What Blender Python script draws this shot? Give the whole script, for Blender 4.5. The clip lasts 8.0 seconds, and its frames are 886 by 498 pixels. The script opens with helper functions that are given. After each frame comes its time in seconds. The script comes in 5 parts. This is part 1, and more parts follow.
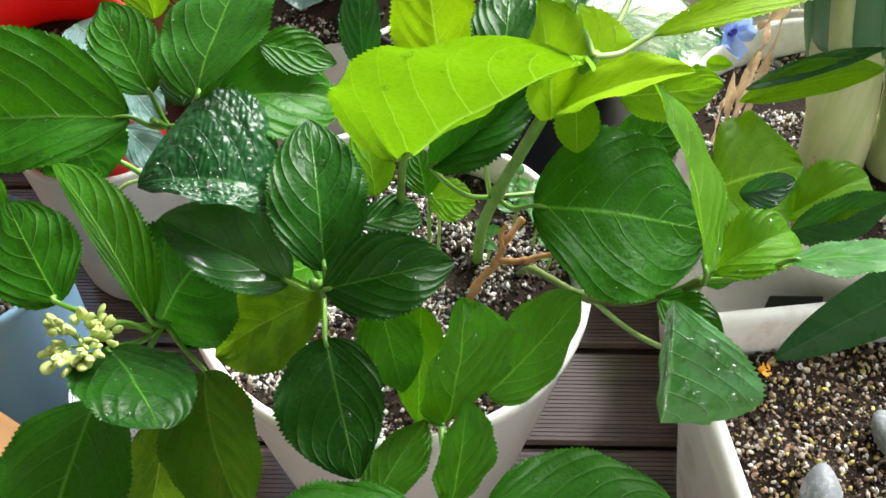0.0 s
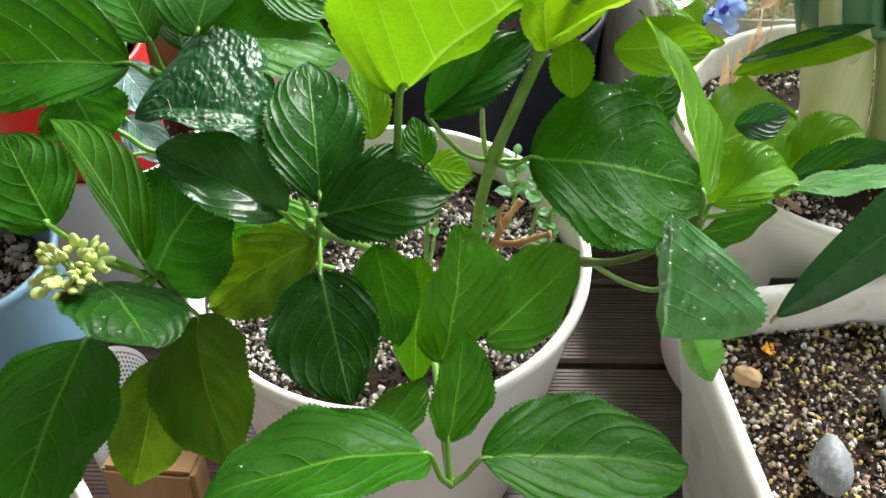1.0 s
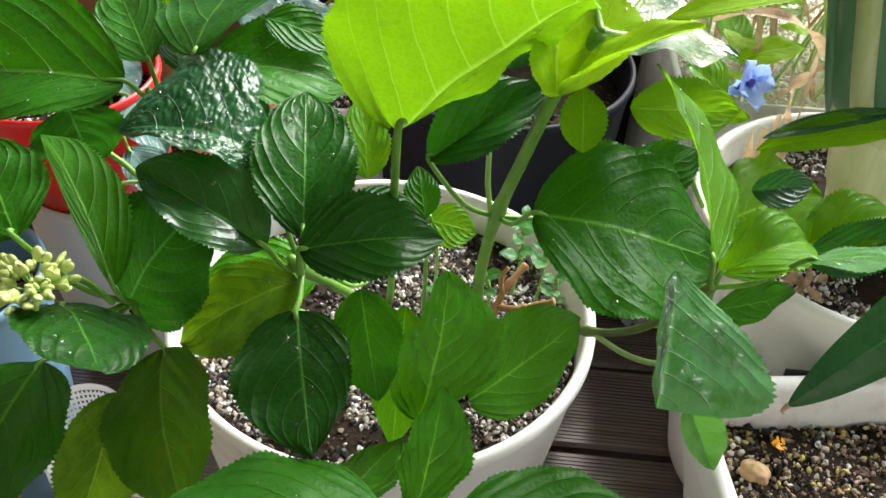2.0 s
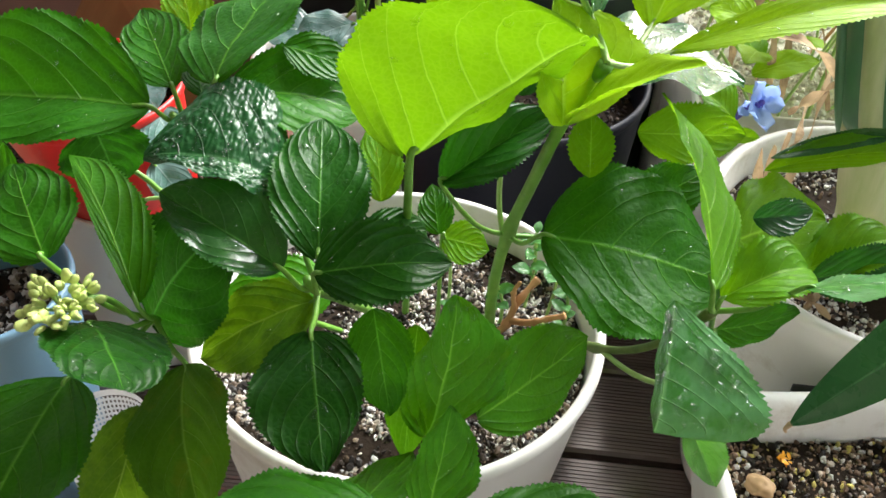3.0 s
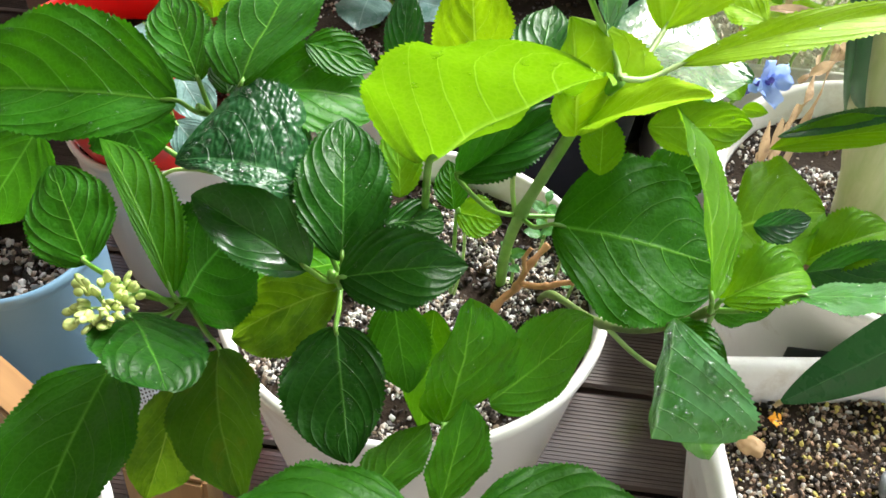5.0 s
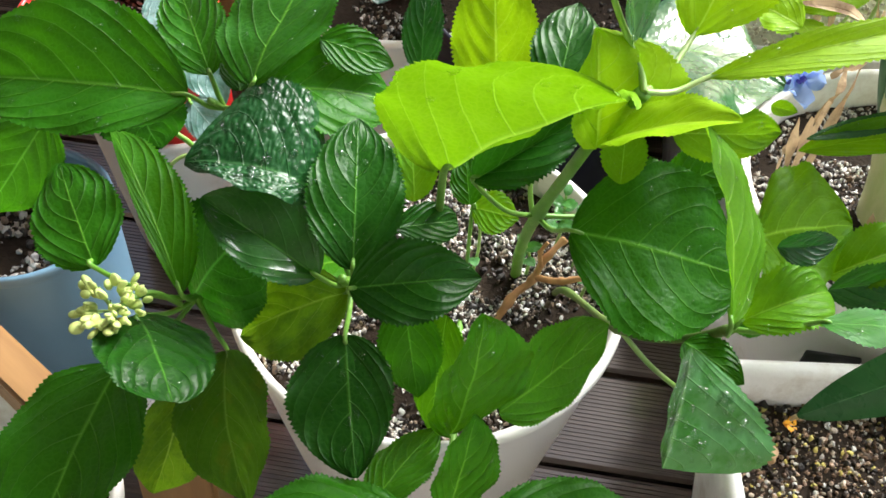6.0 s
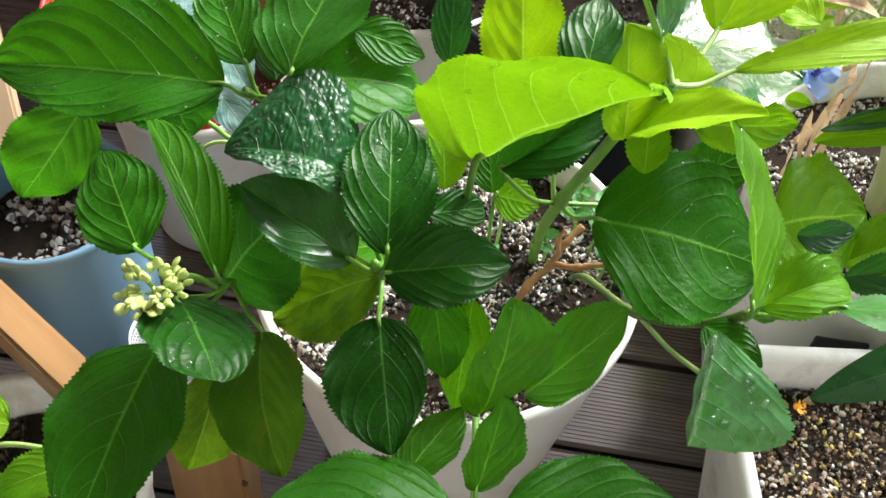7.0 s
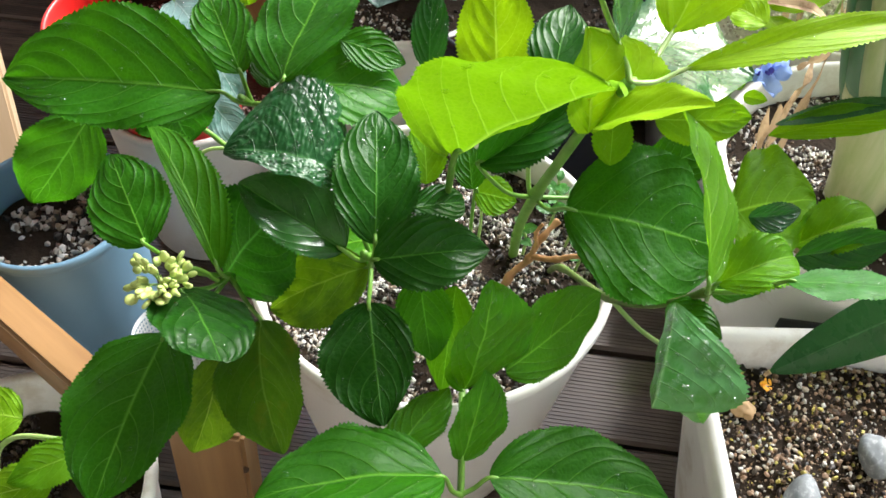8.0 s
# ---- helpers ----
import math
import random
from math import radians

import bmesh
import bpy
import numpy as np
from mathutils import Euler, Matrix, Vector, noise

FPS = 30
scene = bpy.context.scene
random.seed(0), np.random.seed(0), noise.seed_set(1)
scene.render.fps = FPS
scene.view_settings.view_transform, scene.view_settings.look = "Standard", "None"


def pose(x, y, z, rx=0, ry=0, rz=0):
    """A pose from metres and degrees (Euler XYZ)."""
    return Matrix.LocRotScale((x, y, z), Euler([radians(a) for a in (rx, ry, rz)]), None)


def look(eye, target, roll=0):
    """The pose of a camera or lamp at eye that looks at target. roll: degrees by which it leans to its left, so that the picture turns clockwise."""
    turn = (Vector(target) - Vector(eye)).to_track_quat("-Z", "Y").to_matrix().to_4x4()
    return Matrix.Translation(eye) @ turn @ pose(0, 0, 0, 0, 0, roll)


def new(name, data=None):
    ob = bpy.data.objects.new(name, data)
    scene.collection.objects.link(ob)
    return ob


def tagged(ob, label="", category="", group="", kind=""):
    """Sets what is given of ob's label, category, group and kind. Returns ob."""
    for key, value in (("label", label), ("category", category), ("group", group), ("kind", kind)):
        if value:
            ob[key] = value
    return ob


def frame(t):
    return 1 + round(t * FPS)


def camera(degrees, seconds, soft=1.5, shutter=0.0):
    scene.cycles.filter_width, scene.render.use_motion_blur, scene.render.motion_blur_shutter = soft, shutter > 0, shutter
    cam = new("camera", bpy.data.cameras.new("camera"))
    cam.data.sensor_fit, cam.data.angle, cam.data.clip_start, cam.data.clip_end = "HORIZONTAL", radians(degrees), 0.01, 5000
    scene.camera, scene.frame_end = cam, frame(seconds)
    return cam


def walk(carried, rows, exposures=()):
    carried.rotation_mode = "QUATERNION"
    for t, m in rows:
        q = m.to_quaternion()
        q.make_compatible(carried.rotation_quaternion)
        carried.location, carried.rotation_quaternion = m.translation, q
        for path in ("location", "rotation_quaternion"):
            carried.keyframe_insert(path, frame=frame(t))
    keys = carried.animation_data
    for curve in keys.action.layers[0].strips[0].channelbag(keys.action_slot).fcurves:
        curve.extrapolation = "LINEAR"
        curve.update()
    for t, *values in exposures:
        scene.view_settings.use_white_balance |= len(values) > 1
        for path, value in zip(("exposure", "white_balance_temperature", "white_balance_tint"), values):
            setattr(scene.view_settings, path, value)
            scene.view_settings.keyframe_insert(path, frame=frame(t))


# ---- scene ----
cam = camera(51.7, 8.0, soft=1.6)
# seconds, eye in metres, turn in degrees
ROWS = [
    (0.0, 0.0443, -0.4261, 0.8266, 39.53, -0.09, 0.80),
    (0.5, 0.0221, -0.4799, 0.8278, 43.32, -0.16, 0.32),
    (1.0, 0.0478, -0.4831, 0.7707, 45.08, 0.07, 0.77),
    (1.5, 0.0806, -0.4682, 0.7376, 49.26, -2.14, 3.68),
    (2.0, 0.0644, -0.4706, 0.7370, 50.13, -2.48, 5.01),
    (3.5, 0.0724, -0.4755, 0.7754, 48.80, -1.74, 6.84),
    (4.0, 0.0697, -0.4786, 0.7941, 47.33, -1.92, 6.91),
    (4.5, 0.0625, -0.4638, 0.8211, 45.63, -1.88, 6.83),
    (4.7, 0.0606, -0.4605, 0.8216, 44.30, -1.81, 6.85),
    (5.8, 0.0670, -0.4229, 0.8298, 39.49, -1.99, 8.59),
    (6.0, 0.0594, -0.4199, 0.8345, 39.12, -1.92, 8.99),
    (6.5, 0.0389, -0.4235, 0.8417, 38.56, -2.30, 9.45),
    (7.0, 0.0416, -0.4338, 0.8470, 38.27, -2.38, 9.07),
    (7.5, 0.0428, -0.4475, 0.8585, 38.12, -2.15, 8.53),
    (8.0, 0.0498, -0.4719, 0.8721, 39.22, -2.05, 7.57),
]
walk(cam, [(t, pose(x, y, z, rx, ry, rz)) for t, x, y, z, rx, ry, rz in ROWS],
     exposures=[(0.0, 0.76), (0.5, 0.74), (1.0, 0.68), (1.5, 0.95), (2.0, 0.66), (3.5, 0.74), (4.0, 0.92), (4.5, 1.00), (6.0, 0.74), (8.0, 0.80)])

# ---- light: an open balcony side behind and to the right, under a soft sky ----
world = bpy.data.worlds.new("sky")
scene.world = world
world.use_nodes = True
wn = world.node_tree
sky = wn.nodes.new("ShaderNodeTexSky")
sky.sky_type = "NISHITA"
sky.sun_disc = False
sky.sun_elevation, sky.sun_rotation = radians(38), radians(32)
sky.air_density, sky.dust_density, sky.ozone_density = 1.0, 6.0, 1.0
wn.links.new(sky.outputs[0], wn.nodes["Background"].inputs[0])
wn.nodes["Background"].inputs[1].default_value = 0.15
sun_data = bpy.data.lights.new("sun", "SUN")
sun_data.energy, sun_data.angle, sun_data.color = 6.5, radians(36), (0.93, 0.975, 1.0)
sun = new("sun", sun_data)
sun.matrix_world = look((1.20, 1.65, 1.55), (0, 0, 0))


# ---- materials ----
def material(name):
    m = bpy.data.materials.new(name)
    m.use_nodes = True
    return m, m.node_tree, m.node_tree.nodes["Principled BSDF"]


def node(nt, kind, **inputs):
    n = nt.nodes.new(kind)
    for key, value in inputs.items():
        n.inputs[int(key[1:])].default_value = value
    return n


def mathn(nt, op, a, b=0.0, c=0.0):
    n = nt.nodes.new("ShaderNodeMath")
    n.operation = op
    for i, v in enumerate((a, b, c)):
        if isinstance(v, (int, float)):
            n.inputs[i].default_value = v
        else:
            nt.links.new(v, n.inputs[i])
    return n.outputs[0]


def mixc(nt, fac, a, b, blend="MIX"):
    n = nt.nodes.new("ShaderNodeMix")
    n.data_type, n.blend_type = "RGBA", blend
    for i, v in ((0, fac), (6, a), (7, b)):
        if isinstance(v, (int, float)):
            n.inputs[i].default_value = v
        elif isinstance(v, tuple):
            n.inputs[i].default_value = (*v, 1.0)
        else:
            nt.links.new(v, n.inputs[i])
    return n.outputs[2]


def ramp(nt, fac, *stops):
    n = nt.nodes.new("ShaderNodeValToRGB")
    while len(n.color_ramp.elements) < len(stops):
        n.color_ramp.elements.new(0.5)
    for e, (p, c) in zip(n.color_ramp.elements, stops):
        e.position, e.color = p, (*c, 1.0)
    nt.links.new(fac, n.inputs[0])
    return n.outputs[0]


def noisen(nt, scale, detail=3.0, vec=None, rough=0.6):
    n = nt.nodes.new("ShaderNodeTexNoise")
    n.inputs["Scale"].default_value, n.inputs["Detail"].default_value = scale, detail
    n.inputs["Roughness"].default_value = rough
    if vec is None:
        vec = nt.nodes.new("ShaderNodeTexCoord").outputs["Object"]
    nt.links.new(vec, n.inputs["Vector"])
    return n.outputs["Fac"]


def bumpn(nt, height, strength, distance):
    n = nt.nodes.new("ShaderNodeBump")
    n.inputs["Strength"].default_value, n.inputs["Distance"].default_value = strength, distance
    nt.links.new(height, n.inputs["Height"])
    return n.outputs[0]


def leaf_material(name, face, vein, glow, rough, trans, quilt, blotch=None, blotch_at=0.6, veins=5.6, slant=0.48, blister=0.22, wet=0.0, relief=0.0013, cell=120.0, vein_show=0.50, film=0.16):
    """A leaf blade with midrib, curved side veins and quilting, from its own length and width coordinates."""
    m, nt, bs = material(name)
    uv = nt.nodes.new("ShaderNodeUVMap")
    sep = nt.nodes.new("ShaderNodeSeparateXYZ")
    nt.links.new(uv.outputs[0], sep.inputs[0])
    s, v = sep.outputs[0], sep.outputs[1]
    wob = mathn(nt, "MULTIPLY", mathn(nt, "SUBTRACT", noisen(nt, 45.0, 2.0), 0.5), 0.035)
    av = mathn(nt, "ABSOLUTE", v)
    mid = mathn(nt, "SUBTRACT", 1.0, mathn(nt, "SMOOTH_MIN", mathn(nt, "MULTIPLY", av, mathn(nt, "ADD", 20.0, mathn(nt, "MULTIPLY", s, 16.0))), 1.0, 0.2))
    reach = mathn(nt, "ADD", mathn(nt, "MULTIPLY", av, 0.5 * slant), mathn(nt, "MULTIPLY", mathn(nt, "POWER", av, 2.2), 0.7 * slant))
    side = mathn(nt, "GREATER_THAN", v, 0.0)
    ph = mathn(nt, "ADD", mathn(nt, "MULTIPLY", mathn(nt, "ADD", mathn(nt, "SUBTRACT", s, reach), wob), veins),
               mathn(nt, "MULTIPLY", side, 0.42))
    saw = mathn(nt, "ABSOLUTE", mathn(nt, "SUBTRACT", mathn(nt, "FRACT", ph), 0.5))
    sharp = mathn(nt, "MULTIPLY", saw, mathn(nt, "ADD", 27.0, mathn(nt, "MULTIPLY", av, 24.0)))
    line = mathn(nt, "SUBTRACT", 1.0, mathn(nt, "MINIMUM", mathn(nt, "MAXIMUM", mathn(nt, "SUBTRACT", sharp, 0.18), 0.0), 1.0))
    fade = mathn(nt, "SUBTRACT", 1.0, mathn(nt, "MULTIPLY", av, 0.5))
    line = mathn(nt, "MULTIPLY", line, fade)
    vor = nt.nodes.new("ShaderNodeTexVoronoi")
    vor.feature = "DISTANCE_TO_EDGE"
    vor.inputs["Scale"].default_value = 270.0
    nt.links.new(nt.nodes.new("ShaderNodeTexCoord").outputs["Object"], vor.inputs["Vector"])
    net = mathn(nt, "SUBTRACT", 1.0, mathn(nt, "MINIMUM", mathn(nt, "MULTIPLY", vor.outputs["Distance"], 6.0), 1.0))
    allv = mathn(nt, "MINIMUM", mathn(nt, "ADD", mathn(nt, "ADD", mathn(nt, "MULTIPLY", mid, 0.9), mathn(nt, "MULTIPLY", line, vein_show)),
                                      mathn(nt, "MULTIPLY", net, 0.10)), 1.0)
    info = nt.nodes.new("ShaderNodeObjectInfo")
    big = noisen(nt, 16.0, 3.0)
    fleck = noisen(nt, 210.0, 3.0)
    tone = mathn(nt, "ADD", mathn(nt, "MULTIPLY", info.outputs["Random"], 0.45), mathn(nt, "MULTIPLY", big, 0.7))
    tone = mathn(nt, "ADD", tone, mathn(nt, "MULTIPLY", mathn(nt, "SUBTRACT", fleck, 0.5), 0.5))
    dark = tuple(c * 0.72 for c in face)
    light = tuple(min(1.0, c * 1.35) for c in face)
    col = mixc(nt, tone, dark, light)
    if blotch:
        sp = mathn(nt, "MULTIPLY", mathn(nt, "SUBTRACT", noisen(nt, 60.0, 4.0), blotch_at), 7.0)
        sp = mathn(nt, "MINIMUM", mathn(nt, "MAXIMUM", sp, 0.0), 0.85)
        col = mixc(nt, sp, col, blotch)
    col = mixc(nt, allv, col, vein)
    nt.links.new(col, bs.inputs["Base Color"])
    rv = mathn(nt, "ADD", mathn(nt, "MULTIPLY", noisen(nt, 70.0, 3.0), 0.22), rough - 0.11)
    nt.links.new(rv, bs.inputs["Roughness"])
    bs.inputs["Specular IOR Level"].default_value = 0.17
    if wet:
        bs.inputs["Coat Weight"].default_value, bs.inputs["Coat Roughness"].default_value = wet, film
    dome = mathn(nt, "MULTIPLY", mathn(nt, "SINE", mathn(nt, "MULTIPLY", saw, 3.14159)), quilt)
    dome = mathn(nt, "MULTIPLY", dome, mathn(nt, "MINIMUM", mathn(nt, "MULTIPLY", av, 5.0), 1.0))
    fine = mathn(nt, "MULTIPLY", mathn(nt, "MINIMUM", mathn(nt, "MULTIPLY", vor.outputs["Distance"], 3.0), 1.0), 0.14 * quilt)
    blis = nt.nodes.new("ShaderNodeTexVoronoi")
    blis.feature = "SMOOTH_F1"
    blis.inputs["Scale"].default_value = cell
    nt.links.new(nt.nodes.new("ShaderNodeTexCoord").outputs["Object"], blis.inputs["Vector"])
    fine = mathn(nt, "ADD", fine, mathn(nt, "MULTIPLY", blis.outputs["Distance"], -0.9 * blister))
    hgt = mathn(nt, "ADD", mathn(nt, "ADD", dome, fine), mathn(nt, "MULTIPLY", mathn(nt, "ADD", mathn(nt, "MULTIPLY", mid, 0.3), line), -0.8))
    nb = bumpn(nt, hgt, 0.65, relief)
    nt.links.new(nb, bs.inputs["Normal"])
    nt.links.new(nb, bs.inputs["Coat Normal"])
    tr = nt.nodes.new("ShaderNodeBsdfTranslucent")
    nt.links.new(mixc(nt, allv, mixc(nt, tone, tuple(c * 0.8 for c in glow), glow), tuple(min(1, c * 1.3 + 0.04) for c in glow)), tr.inputs["Color"])
    mx = nt.nodes.new("ShaderNodeMixShader")
    mx.inputs[0].default_value = trans
    nt.links.new(bs.outputs[0], mx.inputs[1])
    nt.links.new(tr.outputs[0], mx.inputs[2])
    nt.links.new(mx.outputs[0], nt.nodes["Material Output"].inputs["Surface"])
    return m


def plain(name, col, rough=0.5, var=0.12, scale=30.0, bump=0.0, bscale=80.0, metal=0.0, dirt=None, dirt_scale=9.0, spec=0.5):
    m, nt, bs = material(name)
    f = noisen(nt, scale, 4.0)
    c = mixc(nt, f, tuple(x * (1 - var) for x in col), tuple(min(1, x * (1 + var)) for x in col))
    if dirt:
        d = mathn(nt, "MULTIPLY", mathn(nt, "SUBTRACT", noisen(nt, dirt_scale, 6.0, rough=0.7), 0.52), 5.0)
        d = mathn(nt, "MINIMUM", mathn(nt, "MAXIMUM", d, 0.0), 0.6)
        c = mixc(nt, d, c, dirt)
    nt.links.new(c, bs.inputs["Base Color"])
    nt.links.new(mathn(nt, "ADD", mathn(nt, "MULTIPLY", noisen(nt, scale * 2, 2.0), 0.2), rough - 0.1), bs.inputs["Roughness"])
    bs.inputs["Metallic"].default_value = metal
    bs.inputs["Specular IOR Level"].default_value = spec
    if bump:
        nt.links.new(bumpn(nt, noisen(nt, bscale, 4.0), 0.6, bump), bs.inputs["Normal"])
    return m


def stem_material(name, a, b, rough=0.45):
    m, nt, bs = material(name)
    c = ramp(nt, noisen(nt, 55.0, 3.0), (0.3, a), (0.7, b))
    nt.links.new(c, bs.inputs["Base Color"])
    bs.inputs["Roughness"].default_value = rough
    nt.links.new(bumpn(nt, noisen(nt, 240.0, 3.0), 0.5, 0.0006), bs.inputs["Normal"])
    bs.inputs["Subsurface Weight"].default_value = 0.15
    bs.inputs["Subsurface Radius"].default_value = (0.002, 0.003, 0.001)
    return m


def wood_material(name, a, b, scale=(6.0, 60.0, 60.0), rough=0.5, bump=0.0006):
    m, nt, bs = material(name)
    tc = nt.nodes.new("ShaderNodeTexCoord")
    mp = nt.nodes.new("ShaderNodeMapping")
    mp.inputs["Scale"].default_value = scale
    nt.links.new(tc.outputs["Object"], mp.inputs[0])
    f = noisen(nt, 1.0, 5.0, mp.outputs[0], 0.65)
    info = nt.nodes.new("ShaderNodeObjectInfo")
    c = ramp(nt, f, (0.3, a), (0.7, b))
    c = mixc(nt, mathn(nt, "MULTIPLY", info.outputs["Random"], 0.35), c, tuple(x * 0.6 for x in a))
    nt.links.new(c, bs.inputs["Base Color"])
    nt.links.new(mathn(nt, "ADD", mathn(nt, "MULTIPLY", noisen(nt, 14.0, 4.0), 0.45), rough - 0.22), bs.inputs["Roughness"])
    nt.links.new(bumpn(nt, f, 0.6, bump), bs.inputs["Normal"])
    return m


def grain_material(name, *stops):
    """Loose grains: each one takes its own tone."""
    m, nt, bs = material(name)
    geo = nt.nodes.new("ShaderNodeNewGeometry")
    c = ramp(nt, geo.outputs["Random Per Island"], *stops)
    nt.nodes[-1].color_ramp.interpolation = "CONSTANT"
    n = noisen(nt, 400.0, 3.0)
    c = mixc(nt, mathn(nt, "MULTIPLY", n, 0.5), c, (0.10, 0.06, 0.035), "MULTIPLY")
    nt.links.new(c, bs.inputs["Base Color"])
    bs.inputs["Roughness"].default_value = 0.6
    nt.links.new(bumpn(nt, n, 0.6, 0.0006), bs.inputs["Normal"])
    return m


DARK = leaf_material("leaf dark", (0.009, 0.060, 0.004), (0.075, 0.25, 0.025), (0.035, 0.22, 0.003), 0.36, 0.24, 1.0)
GREEN = leaf_material("leaf green", (0.016, 0.102, 0.003), (0.13, 0.37, 0.030), (0.085, 0.38, 0.003), 0.40, 0.30, 1.1)
MIDGREEN = leaf_material("leaf mid green", (0.030, 0.160, 0.003), (0.18, 0.45, 0.030), (0.15, 0.46, 0.003), 0.42, 0.38, 1.1)
FRESH = leaf_material("leaf fresh", (0.080, 0.250, 0.005), (0.30, 0.56, 0.05), (0.30, 0.66, 0.002), 0.48, 0.52, 1.0)
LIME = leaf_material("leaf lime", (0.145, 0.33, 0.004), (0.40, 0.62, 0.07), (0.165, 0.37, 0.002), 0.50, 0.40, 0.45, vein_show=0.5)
# SUNNY is a brighter LIME: sunlight through the blade is put into its colour.
SUNNY = leaf_material("leaf yellow-green with sun glow", (0.30, 0.54, 0.008), (0.58, 0.78, 0.12), (0.34, 0.61, 0.003), 0.46, 0.45, 0.3)
OLIVE = leaf_material("leaf olive", (0.030, 0.106, 0.005), (0.11, 0.22, 0.02), (0.12, 0.29, 0.004), 0.50, 0.34, 0.45, (0.09, 0.14, 0.008), 0.54)
YELLOW = leaf_material("leaf yellowing", (0.085, 0.20, 0.006), (0.26, 0.40, 0.04), (0.20, 0.40, 0.005), 0.5, 0.38, 0.6, (0.016, 0.085, 0.006), 0.46)
RUGOSE = leaf_material("leaf blistered", (0.010, 0.066, 0.016), (0.04, 0.16, 0.035), (0.03, 0.20, 0.01), 0.38, 0.20, 0.6, blister=1.0, wet=0.45, relief=0.0014, cell=260.0, vein_show=0.12, film=0.24)
GLOSSY = leaf_material("leaf glossy", (0.016, 0.085, 0.012), (0.08, 0.24, 0.04), (0.05, 0.28, 0.005), 0.32, 0.30, 0.25, wet=0.6, vein_show=0.34)
WET = leaf_material("leaf running wet", (0.035, 0.13, 0.040), (0.10, 0.24, 0.06), (0.08, 0.30, 0.01), 0.26, 0.22, 0.10, blister=0.9, wet=1.0, relief=0.0009, cell=190.0, vein_show=0.25)
MILDEW = leaf_material("leaf dusty", (0.085, 0.24, 0.080), (0.16, 0.36, 0.11), (0.12, 0.38, 0.02), 0.36, 0.35, 0.25, (0.03, 0.17, 0.015), 0.5, wet=0.35, vein_show=0.3)
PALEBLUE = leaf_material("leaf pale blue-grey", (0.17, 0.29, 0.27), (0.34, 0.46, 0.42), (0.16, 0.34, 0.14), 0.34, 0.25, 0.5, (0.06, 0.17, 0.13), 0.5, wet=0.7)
STRAP = leaf_material("leaf strap", (0.010, 0.060, 0.024), (0.03, 0.13, 0.05), (0.04, 0.14, 0.03), 0.28, 0.12, 0.15, veins=0.0, wet=0.5, film=0.2)
DRY = leaf_material("leaf dry", (0.46, 0.33, 0.20), (0.54, 0.42, 0.27), (0.50, 0.36, 0.21), 0.7, 0.3, 0.3, (0.16, 0.09, 0.045), 0.5, veins=0.0)
STEM = stem_material("stem green", (0.10, 0.26, 0.02), (0.17, 0.36, 0.05))
STEMPALE = stem_material("stem pale", (0.25, 0.42, 0.10), (0.36, 0.50, 0.17))
STEMOLIVE = stem_material("stem olive", (0.07, 0.13, 0.02), (0.15, 0.21, 0.05), 0.55)
STEMBROWN = stem_material("stem brown", (0.16, 0.10, 0.035), (0.28, 0.17, 0.07), 0.7)
TWIG = stem_material("twig", (0.32, 0.15, 0.055), (0.50, 0.27, 0.12), 0.75)
WHITEPOT = plain("white glazed pot", (0.78, 0.77, 0.73), 0.42, 0.05, 12.0, 0.0004, 60.0, dirt=(0.52, 0.47, 0.38), dirt_scale=7.0)
PLANTER = plain("white resin planter", (0.76, 0.75, 0.71), 0.55, 0.07, 14.0, 0.0008, 90.0, dirt=(0.46, 0.40, 0.31), dirt_scale=11.0)
BLUEPOT = plain("blue glazed pot", (0.135, 0.25, 0.35), 0.4, 0.08, 8.0, 0.0003, 60.0)
REDPOT = plain("red plastic pot", (0.72, 0.02, 0.018), 0.38, 0.06, 10.0)
DARKPOT = plain("black plastic pot", (0.012, 0.013, 0.020), 0.6, 0.2, 20.0, spec=0.2)
SOIL = plain("potting soil", (0.022, 0.015, 0.010), 0.9, 0.5, 120.0, 0.004, 130.0, spec=0.1)
DECK = wood_material("deck plank", (0.050, 0.034, 0.028), (0.112, 0.080, 0.066), (5.0, 90.0, 90.0), 0.15)
deck_bs = DECK.node_tree.nodes["Principled BSDF"]
deck_bs.inputs["Coat Weight"].default_value, deck_bs.inputs["Coat Roughness"].default_value, deck_bs.inputs["Coat IOR"].default_value = 1.0, 0.14, 1.45
PINE = wood_material("varnished pine", (0.23, 0.120, 0.045), (0.34, 0.190, 0.072), (4.0, 45.0, 45.0), 0.45, 0.0003)
PALEPINE = wood_material("pale pine", (0.62, 0.44, 0.26), (0.72, 0.55, 0.36), (4.0, 45.0, 45.0), 0.5, 0.0003)
BROWNWALL = plain("brown wall panel", (0.25, 0.14, 0.115), 0.6, 0.1, 5.0)
PLASTER = plain("plaster", (0.46, 0.44, 0.42), 0.8, 0.05, 4.0, 0.001, 40.0)
PERLITE = grain_material("potting grains", (0.0, (0.020, 0.014, 0.010)), (0.28, (0.07, 0.046, 0.030)), (0.42, (0.28, 0.205, 0.14)), (0.58, (0.56, 0.50, 0.43)), (0.76, (0.80, 0.79, 0.76)))
PEBBLES = grain_material("planter grains", (0.0, (0.05, 0.032, 0.02)), (0.10, (0.20, 0.12, 0.07)), (0.36, (0.42, 0.28, 0.18)), (0.58, (0.64, 0.54, 0.42)), (0.76, (0.80, 0.78, 0.73)), (0.91, (0.72, 0.62, 0.16)))
